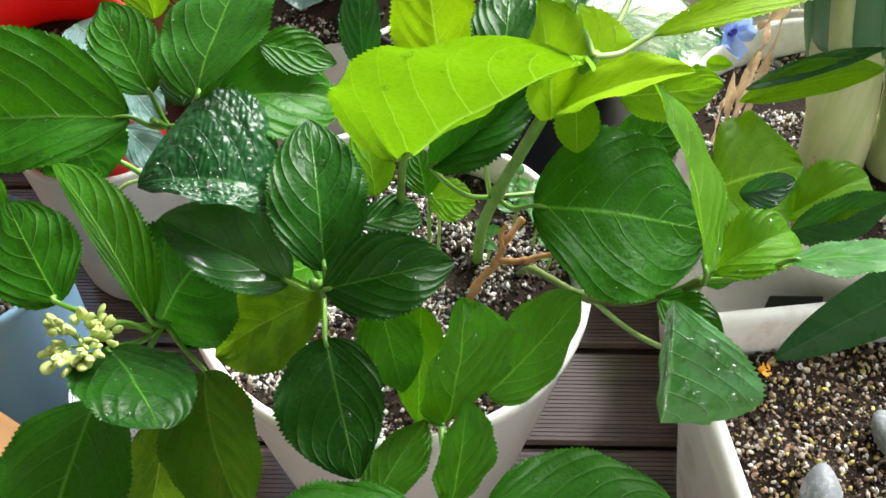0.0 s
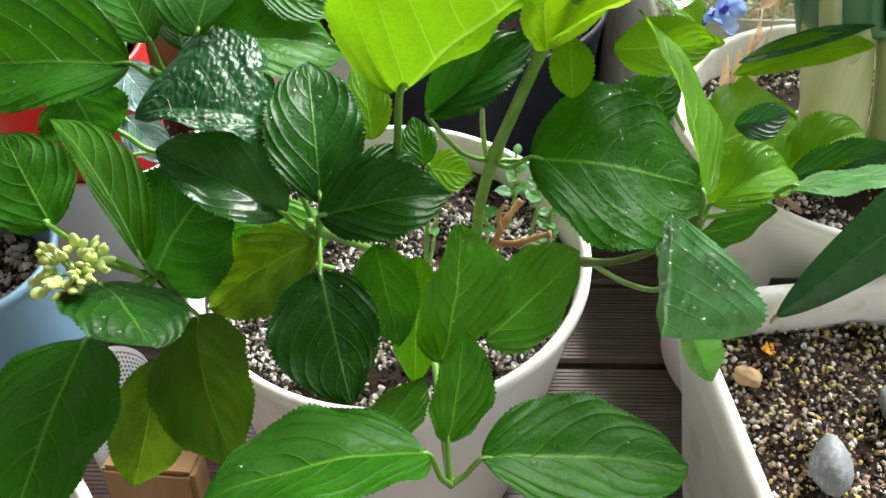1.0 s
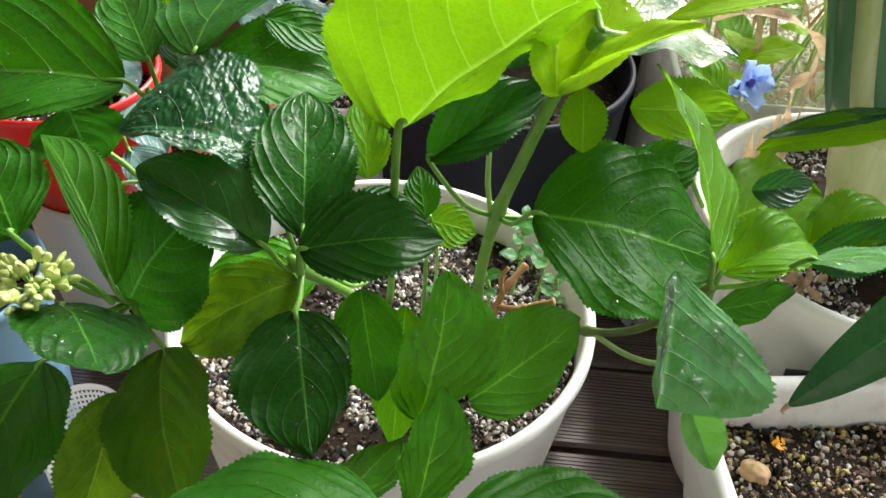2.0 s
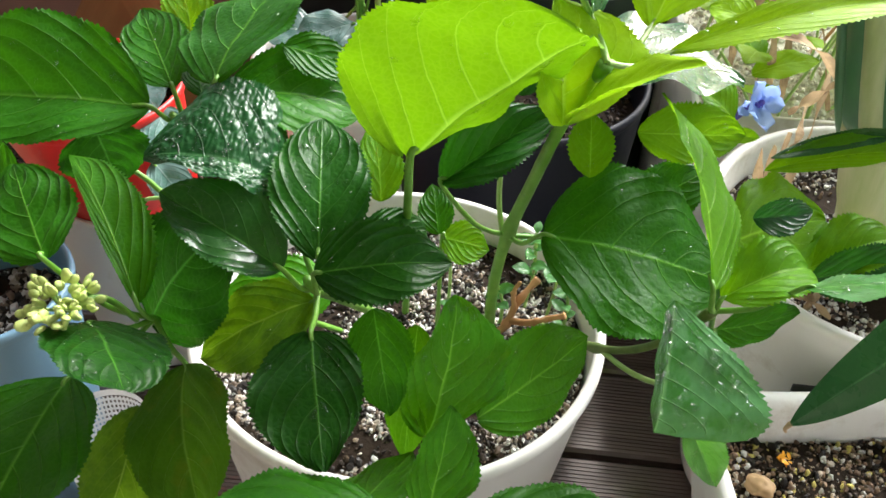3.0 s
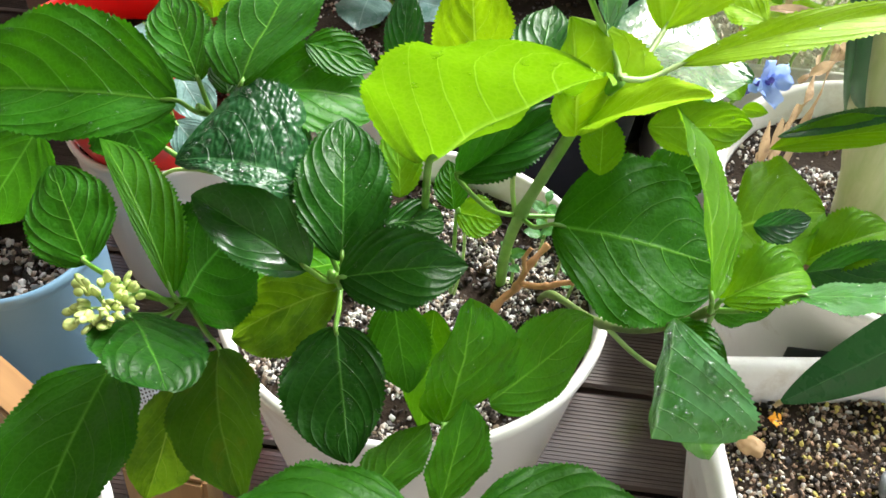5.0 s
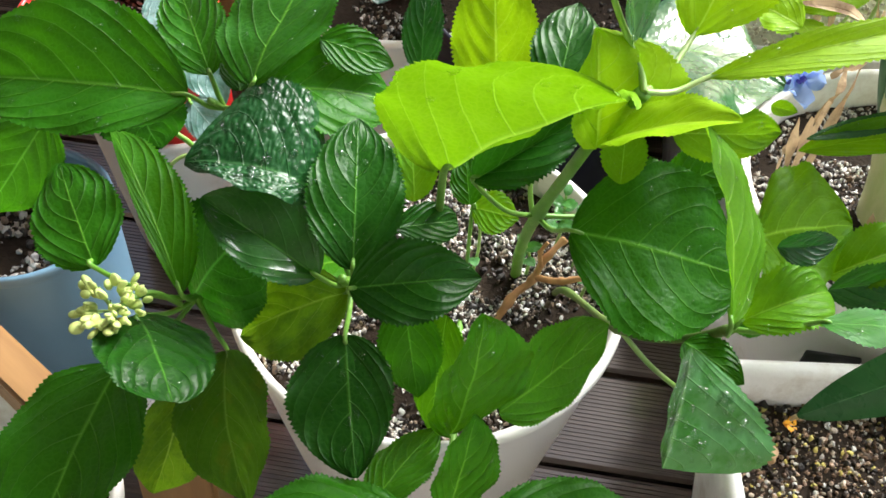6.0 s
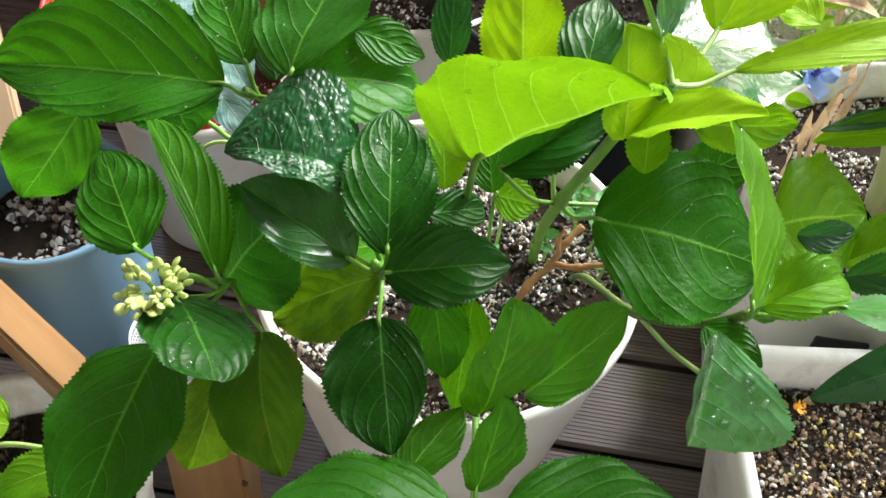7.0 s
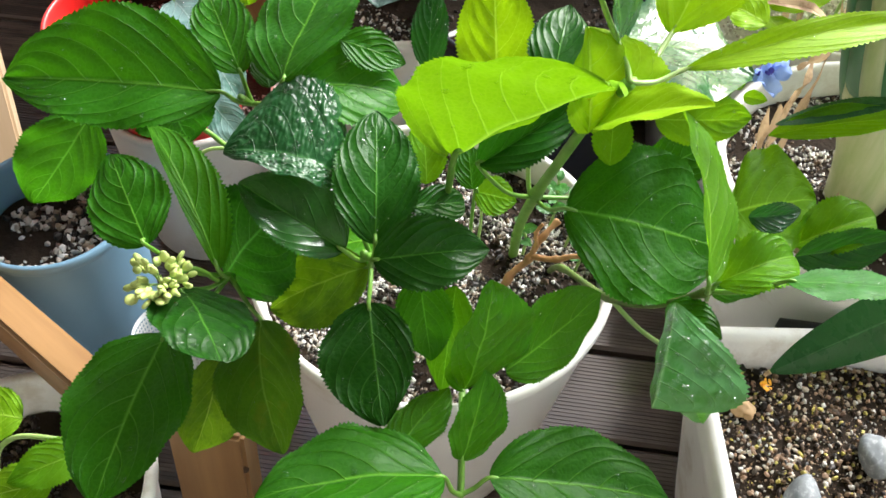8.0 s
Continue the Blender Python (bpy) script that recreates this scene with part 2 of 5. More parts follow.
WHITEGRIT = grain_material("white grains", (0.0, (0.03, 0.02, 0.014)), (0.34, (0.16, 0.10, 0.06)), (0.50, (0.55, 0.48, 0.40)), (0.66, (0.80, 0.79, 0.76)))
BARK = grain_material("bark and soil bits", (0.0, (0.014, 0.009, 0.006)), (0.5, (0.035, 0.022, 0.014)), (0.8, (0.09, 0.055, 0.03)))
PALEGRIT = grain_material("pale grit", (0.0, (0.62, 0.54, 0.44)), (0.25, (0.78, 0.72, 0.62)), (0.6, (0.86, 0.84, 0.78)))
STONE = plain("grey speckled stone", (0.15, 0.165, 0.175), 0.6, 0.35, 260.0, 0.0005, 120.0, dirt=(0.34, 0.35, 0.35), dirt_scale=260.0)
TAN = plain("tan stone", (0.42, 0.27, 0.13), 0.7, 0.25, 90.0, 0.0008, 90.0)
PETAL = plain("blue petal", (0.42, 0.58, 0.98), 0.55, 0.2, 60.0)
pnt = PETAL.node_tree
thin = pnt.nodes.new("ShaderNodeBsdfTranslucent")
thin.inputs[0].default_value = (0.36, 0.52, 0.98, 1)
pmix = pnt.nodes.new("ShaderNodeMixShader")
pmix.inputs[0].default_value = 0.45
pnt.links.new(pnt.nodes["Principled BSDF"].outputs[0], pmix.inputs[1])
pnt.links.new(thin.outputs[0], pmix.inputs[2])
pnt.links.new(pmix.outputs[0], pnt.nodes["Material Output"].inputs["Surface"])
PALESOIL = plain("pale gritty soil", (0.70, 0.66, 0.58), 0.9, 0.4, 160.0, 0.003, 200.0)
PETAL_EYE = plain("violet flower eye", (0.10, 0.08, 0.42), 0.5, 0.2, 90.0)
BUD = plain("yellow-green bud", (0.50, 0.60, 0.18), 0.5, 0.25, 160.0)
ORANGE = plain("orange petal", (0.80, 0.36, 0.015), 0.6, 0.2, 90.0)
BULB = wood_material("bulb neck", (0.33, 0.42, 0.16), (0.60, 0.60, 0.36), (40.0, 40.0, 3.0), 0.45, 0.0004)
SHEATH = wood_material("green sheath", (0.035, 0.15, 0.055), (0.08, 0.25, 0.09), (60.0, 60.0, 2.0), 0.4, 0.0004)
MESHWHITE = plain("white perforated plastic", (0.72, 0.74, 0.75), 0.5, 0.05, 20.0)
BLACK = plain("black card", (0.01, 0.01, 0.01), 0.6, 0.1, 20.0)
dm, dnt, dbs = material("water drop")
clear = dnt.nodes.new("ShaderNodeBsdfTransparent")
clear.inputs[0].default_value = (0.97, 0.98, 0.96, 1)
glint = dnt.nodes.new("ShaderNodeBsdfGlossy")
glint.inputs["Roughness"].default_value = 0.16
dmix = dnt.nodes.new("ShaderNodeMixShader")
rim_gloss = dnt.nodes.new("ShaderNodeFresnel")
rim_gloss.inputs["IOR"].default_value = 1.4
dnt.links.new(mathn(dnt, "ADD", mathn(dnt, "MULTIPLY", rim_gloss.outputs[0], 0.5), 0.015), dmix.inputs[0])
dnt.links.new(clear.outputs[0], dmix.inputs[1])
dnt.links.new(glint.outputs[0], dmix.inputs[2])
dnt.links.new(dmix.outputs[0], dnt.nodes["Material Output"].inputs["Surface"])
DROP = dm


# ---- building helpers ----
def empty(name, place, label, category, group=""):
    ob = new(name)
    ob.location = place
    ob.empty_display_size = 0.02
    return tagged(ob, label, category, group)


def part(name, bm, mat, parent=None, label="", smooth=True):
    """Links a bmesh as one mesh object, under a thing or under a part; the bmesh is in world metres."""
    me = bpy.data.meshes.new(name)
    if smooth:
        for f in bm.faces:
            f.smooth = True
    bm.to_mesh(me)
    bm.free()
    me.materials.append(mat)
    ob = new(name, me)
    if parent is not None:
        ob.parent = parent
        off, p = Vector((0, 0, 0)), parent
        while p is not None:
            off += p.location
            p = p.parent
        me.transform(Matrix.Translation(-off))
    if label:
        tagged(ob, label)
    return ob


def lathe(profile, centre, seg=64, wob=0.0, squash=1.0):
    """A turned body from (radius, height) pairs."""
    bm = bmesh.new()
    rings = []
    for k, (r, z) in enumerate(profile):
        ring = []
        for i in range(seg):
            a = 2 * math.pi * i / seg
            rr = r * (1 + wob * noise.noise((math.cos(a) * 1.3, math.sin(a) * 1.3, z * 6)))
            ring.append(bm.verts.new((centre[0] + rr * math.cos(a), centre[1] + rr * math.sin(a) * squash, centre[2] + z)))
        rings.append(ring)
    for a, b in zip(rings, rings[1:]):
        for i in range(seg):
            bm.faces.new((a[i], a[(i + 1) % seg], b[(i + 1) % seg], b[i]))
    return bm, rings


def pot_profile(r_top, r_bot, height, wall, lip=0.004):
    """Outside up, over a rounded rim, inside down to the floor of the pot."""
    p = [(0.0005, 0.004), (r_bot * 0.9, 0.004), (r_bot * 0.97, 0.0), (r_bot, 0.004)]
    for k in range(1, 9):
        f = k / 9
        p.append((r_bot + (r_top - lip * 0.4 - r_bot) * f ** 0.92, height * f))
    p += [(r_top - lip * 0.1, height - lip * 1.2), (r_top, height - lip * 0.5), (r_top - lip * 0.2, height - 0.0006), (r_top - wall * 0.5, height),
          (r_top - wall * 0.85, height - 0.0008), (r_top - wall, height - lip)]
    for k in range(1, 6):
        f = k / 5
        p.append((r_top - wall - (r_top - r_bot) * 0.9 * f, height - lip - (height - 0.02) * f))
    p.append((0.0005, 0.02))
    return p


def tube(points, r0, r1, seg=9, knots=(), lump=0.0):
    """A tapering tube along a smooth line through the points; knots: swellings as (fraction, gain)."""
    pts = [Vector(p) for p in points]
    line = []
    for i in range(len(pts) - 1):
        a, b, c, d = pts[max(i - 1, 0)], pts[i], pts[i + 1], pts[min(i + 2, len(pts) - 1)]
        n = 8
        for k in range(n):
            t = k / n
            line.append(0.5 * ((2 * b) + (c - a) * t + (2 * a - 5 * b + 4 * c - d) * t * t + (3 * b - a - 3 * c + d) * t ** 3))
    line.append(pts[-1])
    bm = bmesh.new()
    rings, ref = [], Vector((0.31, 0.17, 0.93))
    for i, p in enumerate(line):
        d = (line[min(i + 1, len(line) - 1)] - line[max(i - 1, 0)]).normalized()
        x = d.cross(ref).normalized()
        y = d.cross(x)
        f = i / (len(line) - 1)
        r = r0 + (r1 - r0) * f
        for kf, kg in knots:
            r *= 1 + kg * math.exp(-((f - kf) / 0.035) ** 2)
        rings.append([bm.verts.new(p + (x * math.cos(a) + y * math.sin(a)) * r * (1 + lump * noise.noise(p * 150 + Vector((a, 0, 0)))))
                      for a in (2 * math.pi * k / seg for k in range(seg))])
    for a, b in zip(rings, rings[1:]):
        for k in range(seg):
            bm.faces.new((a[k], a[(k + 1) % seg], b[(k + 1) % seg], b[k]))
    bm.faces.new(rings[0][::-1])
    bm.faces.new(rings[-1])
    return bm


def box(bm, lo, hi, m=None, bevel=0.002):
    made = bmesh.ops.create_cube(bm, size=1.0)["verts"]
    for v in made:
        v.co = Vector(((lo[i] + hi[i]) / 2 + v.co[i] * (hi[i] - lo[i]) for i in range(3)))
    if bevel:
        edges = list({e for v in made for e in v.link_edges})
        made = list({v for f in bmesh.ops.bevel(bm, geom=edges, offset=bevel, segments=2, affect="EDGES")["faces"] for v in f.verts} | {v for v in made if v.is_valid})
    if m is not None:
        bmesh.ops.transform(bm, matrix=m, verts=[v for v in made if v.is_valid])
    return bm


def grains(count, place, size, seed, squash=0.6):
    """Many small uneven stones, joined; place(rng) gives the point each one lies on."""
    rng = random.Random(seed)
    t = (1 + 5 ** 0.5) / 2
    base = [Vector(v).normalized() for v in ((-1, t, 0), (1, t, 0), (-1, -t, 0), (1, -t, 0), (0, -1, t), (0, 1, t), (0, -1, -t), (0, 1, -t), (t, 0, -1), (t, 0, 1), (-t, 0, -1), (-t, 0, 1))]
    tris = [(0, 11, 5), (0, 5, 1), (0, 1, 7), (0, 7, 10), (0, 10, 11), (1, 5, 9), (5, 11, 4), (11, 10, 2), (10, 7, 6), (7, 1, 8),
            (3, 9, 4), (3, 4, 2), (3, 2, 6), (3, 6, 8), (3, 8, 9), (4, 9, 5), (2, 4, 11), (6, 2, 10), (8, 6, 7), (9, 8, 1)]
    verts, faces = [], []
    for _ in range(count):
        p = Vector(place(rng))
        s = size[0] + (size[1] - size[0]) * rng.random() ** 2.2
        q = Euler((rng.random() * 6, rng.random() * 6, rng.random() * 6)).to_matrix()
        k = Vector((1, 0.7 + 0.3 * rng.random(), squash * (0.7 + 0.5 * rng.random())))
        n = len(verts)
        for b in base:
            w = q @ Vector((b[i] * k[i] * s * (0.62 + 0.7 * rng.random()) for i in range(3)))
            verts.append(p + w + Vector((0, 0, s * 0.25)))
        faces += [(a + n, b + n, c + n) for a, b, c in tris]
    me = bpy.data.meshes.new("grains")
    me.from_pydata(verts, [], faces)
    bm = bmesh.new()
    bm.from_mesh(me)
    bpy.data.meshes.remove(me)
    return bm


def disc_place(centre, radius, z, bump=0.006):
    def place(rng):
        for _ in range(4):
            a, r = rng.random() * 2 * math.pi, radius * math.sqrt(rng.random())
            x, y = centre[0] + r * math.cos(a), centre[1] + r * math.sin(a)
            if noise.noise((x * 22, y * 22, 5.0)) > -0.05:
                break
        return x, y, z + bump * noise.noise((x * 30, y * 30, 0))
    return place


def soil_disc(centre, radius, z, bump=0.006):
    bm = bmesh.new()
    rings = []
    for k in range(1, 15):
        r = radius * k / 14
        rings.append([bm.verts.new((centre[0] + r * math.cos(a), centre[1] + r * math.sin(a),
                                    z + bump * noise.noise(((centre[0] + r * math.cos(a)) * 30, (centre[1] + r * math.sin(a)) * 30, 0))))
                      for a in (2 * math.pi * i / 48 for i in range(48))])
    bm.faces.new(rings[0])
    for a, b in zip(rings, rings[1:]):
        for i in range(48):
            bm.faces.new((a[i], b[i], b[(i + 1) % 48], a[(i + 1) % 48]))
    return bm


def outline(s, kind):
    """Half width of a blade along its length, 0 to 1."""
    if kind == "strap":
        return min(1.0, (s * 5) ** 0.6) * max(0.0, 1 - s ** 3.2) ** 0.8
    if kind == "long":
        return (s ** 0.75 * (1 - s) ** 0.85) / 0.331
    if kind == "round":
        return (s ** 0.48 * (1 - s) ** 0.50) / 0.507
    if kind == "heart":
        return (s ** 0.40 * (1 - s) ** 0.85) / 0.448
    if kind == "flare":
        return (s ** 0.9 * (1 - s) ** 0.30) / 0.509
    if kind == "egg":
        return (s ** 0.60 * (1 - s) ** 0.80) / 0.3844
    return (s ** 0.62 * (1 - s) ** 0.90) / 0.352


def blade_point(b, x, n, sd, L, w, bend, fold, s, v, kind, wave, seed, droop, lean=0.0, kind_b=None):
    hw = 0.5 * w * outline(min(max(s, 0.0), 1.0), kind_b if kind_b and v > 0 else kind) * (1 + (lean if v > 0 else -lean))
    mid = b + x * (s * L) + n * (4 * bend * L * s * (1 - s)) - n * (droop * L * max(0.0, s - 0.6) ** 2)
    f = fold * (1 - 0.35 * abs(v))
    rip = wave * w * v * abs(v) * math.sin(s * 17 + seed * 2.1 + (1.3 if v > 0 else 0)) * 0.5 + wave * w * 0.5 * noise.noise((s * 4 + seed, v * 2, seed * 0.7))
    return mid + sd * (hw * v * math.cos(f)) + n * (hw * abs(v) * math.sin(f) + rip)


leaf_count = [0]


def leaf(plant, mat, base, tip, width, normal, bend=0.05, fold=0.12, kind="ovate", stalk=None, stalk_r=0.0016, drops=0, wave=0.05, teeth=0.0015,
         droop=0.0, label="", quilt=0.026, lean=0.0, name="leaf", stalk_mat=None, kind_b=None, pucker=0.0, bead=1.0):
    """One leaf blade: a toothed, quilted, folded and arched sheet from base to tip, with its stalk and the water on it."""
    leaf_count[0] += 1
    seed = leaf_count[0]
    rng = random.Random(seed)
    b, t = Vector(base), Vector(tip)
    L = (t - b).length
    x = (t - b) / L
    n = Vector(normal)
    n = (n - x * n.dot(x)).normalized()
    sd = n.cross(x)
    NS, NV = (4 if pucker else 2) * max(12, min(40, int(L * 400))), 30 if pucker else 12
    jag = [0.35 + 0.9 * rng.random() for _ in range(NS + 1)]
    bow, pitch = 0.85 + 0.35 * rng.random(), 0.85 + 0.25 * rng.random()
    bm = bmesh.new()
    uvl = bm.loops.layers.uv.new("UVMap")
    grid, uvs = [], {}
    for i in range(NS + 1):
        s = 0.004 + 0.992 * i / NS
        row, sv = [], pitch * s ** bow
        for j in range(-NV, NV + 1):
            v = j / NV
            tooth = 1.0 + (min(0.09, 2 * teeth / width) * (0.6 if i % 2 else -0.6) * jag[i] if abs(j) == NV else 0.0)
            p = blade_point(b, x, n, sd, L, width, bend, fold, s, v * tooth, kind, wave, seed, droop, lean, kind_b)
            vein = math.sin(math.pi * abs(((sv - 0.24 * abs(v) - 0.336 * abs(v) ** 2.2) * 5.6 + (0.42 if v > 0 else 0.0)) % 1.0 - 0.5))
            p += n * (quilt * width * (vein - 0.5) * min(1, abs(v) * 3) * (1 - 0.5 * abs(v)))
            if pucker:
                q3 = Vector((s * L, v * width * 0.5, seed * 0.1))
                p += n * (pucker * (abs(noise.noise(Vector((q3.x * 400, q3.y * 260, q3.z)))) * 2.2 + 0.5 * noise.noise(q3 * 60)) * min(1, abs(v) * 6) * min(1, (1 - abs(v)) * 5 + 0.2))
            vert = bm.verts.new(p)
            row.append(vert)
            uvs[vert] = (sv, v)
        grid.append(row)
    for i in range(NS):
        for j in range(2 * NV):
            f = bm.faces.new((grid[i][j], grid[i][j + 1], grid[i + 1][j + 1], grid[i + 1][j]))
            for lp in f.loops:
                lp[uvl].uv = uvs[lp.vert]
    ob = part(name, bm, mat, plant, label)
    if stalk is not None:
        a = Vector(stalk)
        m = (a + b) / 2 - Vector((0, 0, 0.12)) * (a - b).length
        part("stalk", tube([a, m, b, b + x * 0.07 * L + n * (0.24 * bend * L - 0.0012)], stalk_r * 1.1, stalk_r * 0.7, 8), stalk_mat or STEM, ob)
    if drops:
        drop = part("dew", water(int(drops * 1.4), rng, lambda s, v: blade_point(b, x, n, sd, L, width, bend, fold, s, v, kind, wave, seed, droop, lean, kind_b), n, bead), DROP, ob)
        tagged(drop, "clear water drops", kind="stuff")
    return ob


def water(count, rng, surface, n, bead=1.0):
    """Drops lying on a blade."""
    bm = bmesh.new()
    for _ in range(count):
        s, v = 0.08 + 0.84 * rng.random(), (rng.random() * 2 - 1) * 0.9
        r = bead * (0.0005 + 0.0018 * rng.random() ** 3.0)
        p = surface(s, v)
        nn = (surface(s + 0.02, v) - p).cross(surface(s, v + 0.04) - p)
        nn = nn.normalized() if nn.length > 1e-12 else n
        if nn.dot(n) < 0:
            nn = -nn
        q = nn.to_track_quat("Z", "Y").to_matrix()
        cx, cy = 0.7 + 0.9 * rng.random(), 0.7 + 0.7 * rng.random()
        rings = []
        for k, (h, rr) in enumerate(((0.0, 1.0), (0.40, 0.88), (0.70, 0.55))):
            rings.append([bm.verts.new(p - nn * 0.0001 + q @ Vector((math.cos(a) * r * rr * cx, math.sin(a) * r * rr * cy, h * r))) for a in (6.2832 * i / 8 for i in range(8))])
        top = bm.verts.new(p + nn * (0.84 * r))
        for a, c in zip(rings, rings[1:]):
            for i in range(8):
                bm.faces.new((a[i], a[(i + 1) % 8], c[(i + 1) % 8], c[i]))
        for i in range(8):
            bm.faces.new((rings[-1][i], rings[-1][(i + 1) % 8], top))
    return bm

# ---- the setting: added balcony roof and walls, open to sky behind and one side ----
PLANK, GAP = 0.1155, 0.005


def deck():
    # Near-black slab whose colour paints the shade in the gaps between planks.
    floor = tagged(part("floor", box(bmesh.new(), (-1.7, -1.9, -0.06), (1.9, 1.5, -0.024), bevel=0), BLACK, smooth=False), "black slab painting the shade under the deck planks", "floor", kind="structure")
    rng = random.Random(4)
    # the planks run along x and are finely grooved
    prof = []
    n = 22
    for k in range(n):
        y0 = -PLANK / 2 + GAP / 2 + 0.004 + k * (PLANK - GAP - 0.008) / n
        w = (PLANK - GAP - 0.008) / n
        prof += [(y0, 0.0), (y0 + w * 0.62, 0.0), (y0 + w * 0.68, -0.0007), (y0 + w * 0.94, -0.0007)]
    prof = [(-PLANK / 2 + GAP / 2, -0.022), (-PLANK / 2 + GAP / 2, -0.003)] + prof + [(PLANK / 2 - GAP / 2, -0.003), (PLANK / 2 - GAP / 2, -0.022)]
    bm = bmesh.new()
    a = [bm.verts.new((-1.7, y, z)) for y, z in prof]
    b = [bm.verts.new((1.9, y, z)) for y, z in prof]
    for i in range(len(prof) - 1):
        bm.faces.new((a[i], b[i], b[i + 1], a[i + 1]))
    first = part("plank", bm, DECK, floor, smooth=False)
    for k in range(-15, 12):
        y = 0.1195 - PLANK / 2 + k * PLANK
        ob = first if k == -15 else first.copy()
        if ob is not first:
            scene.collection.objects.link(ob)
        ob.location = ((rng.random() - 0.5) * 0.15, y, (rng.random() - 0.5) * 0.0016)
    return floor


deck()
# West and south walls and ceiling: unseen, added to hold back sky light.
tagged(part("wall_west", box(bmesh.new(), (-1.82, -1.9, -0.06), (-1.7, 1.5, 2.5), bevel=0), plain("brown side wall", (0.19, 0.16, 0.14), 0.8, 0.08, 4.0, 0.001, 40.0), smooth=False), "unseen brown side wall added to dim the left", "wall", kind="structure")
tagged(part("wall_south", box(bmesh.new(), (-1.82, -2.02, -0.06), (2.02, -1.9, 2.5), bevel=0), PLASTER, smooth=False), "unseen plaster wall added behind the camera to block light", "wall", kind="structure")
# Low wall added to dim the left side; only its foot is in view.
tagged(part("wall_north", box(bmesh.new(), (-1.82, 0.90, -0.06), (0.16, 1.00, 0.62), bevel=0), plain("dark painted wall", (0.030, 0.036, 0.036), 0.7, 0.2, 6.0, 0.0008, 30.0), smooth=False), "low dark wall added behind the pots to dim the left", "wall", kind="structure")
tagged(part("ceiling", box(bmesh.new(), (-1.82, -2.02, 2.5), (2.02, 1.0, 2.62), bevel=0), PLASTER, smooth=False), "unseen plaster ceiling added to block the sky overhead", "ceiling", kind="structure")
tagged(part("ground", box(bmesh.new(), (-400, -400, -3.2), (400, 400, -3.0), bevel=0), plain("ground outside", (0.30, 0.30, 0.27), 0.9, 0.3, 0.4), smooth=False), "pale ground far below the balcony", "ground", kind="structure")


def round_pot(name, centre, r_top, r_bot, height, wall, mat, label, soil_drop, grain_mat, n_grains, gsize, seed, base_z=0.0, tilt=(0.0, 0.0), soil_label="dark potting soil strewn with white perlite"):
    pot = empty(name, (centre[0], centre[1], base_z), label, "plant pot")
    def leaning(b):
        for v in b.verts:
            v.co.x += tilt[0] * (v.co.z - base_z - height)
            v.co.y += tilt[1] * (v.co.z - base_z - height)
        return b
    bm = leaning(lathe(pot_profile(r_top, r_bot, height, wall), (centre[0], centre[1], base_z), 96, 0.006)[0])
    part("body", bm, mat, pot)
    rim, _ = lathe([(r_top - wall - 0.0006, height - 0.010), (r_top - wall - 0.0007, height - 0.001), (r_top - wall * 0.5, height + 0.0012), (r_top + 0.0009, height - 0.001),
                    (r_top + 0.0011, height - 0.006), (r_top - 0.0012, height - 0.012)], (centre[0], centre[1], base_z), 96, 0.006)
    part("rim", leaning(rim), mat, pot)
    zs = base_z + height - soil_drop
    rs = r_top - wall - (r_top - r_bot) * 0.9 * soil_drop / height - 0.001
    soil = tagged(part("soil", leaning(soil_disc(centre, rs, zs)), SOIL), soil_label, "soil", kind="stuff")
    g = grains(n_grains, disc_place(centre, rs * 0.985, zs), gsize, seed)
    tagged(part("soil_grains", leaning(g), grain_mat, smooth=False), "loose perlite, bark and grit lying on the soil", "grit", kind="stuff")
    return pot


round_pot("plant_pot", (0, 0), 0.15, 0.105, 0.29, 0.006, WHITEPOT, "white round plant pot standing on the dark deck", 0.028, PERLITE, 14000, (0.0007, 0.0032), 11)
round_pot("plant_pot", (0.382, 0.130), 0.149, 0.110, 0.314, 0.007, PLANTER, "white round pot with grit and dry leaves in it", 0.032, WHITEGRIT, 7000, (0.0008, 0.0032), 12)
round_pot("plant_pot", (-0.356, 0.036), 0.0765, 0.062, 0.243, 0.004, BLUEPOT, "pale blue glazed pot holding bare soil", 0.045, PERLITE, 900, (0.0012, 0.0056), 13)
round_pot("cachepot", (-0.30, 0.25), 0.096, 0.078, 0.213, 0.005, WHITEPOT, "white round cachepot round a red pot", 0.03, PERLITE, 1100, (0.001, 0.004), 14)
round_pot("plant_pot", (-0.297, 0.174), 0.083, 0.060, 0.200, 0.003, REDPOT, "red plastic pot leaning in a white cachepot", 0.040, PERLITE, 700, (0.001, 0.004), 15, base_z=0.154, tilt=(0.06, -0.38))
round_pot("plant_pot", (0.07, 0.34), 0.13, 0.10, 0.31, 0.004, DARKPOT, "black plastic pot behind the white one", 0.04, BARK, 900, (0.001, 0.004), 17)


tagged(part("bark_bits", grains(1900, lambda rng: ((lambda a, r: (r * math.cos(a), r * math.sin(a), 0.2625))(rng.random() * 6.2832, 0.134 * math.sqrt(rng.random()))), (0.0012, 0.0042), 23, 0.5), BARK, smooth=False), "dark bark bits on the potting soil", "bark", kind="stuff")


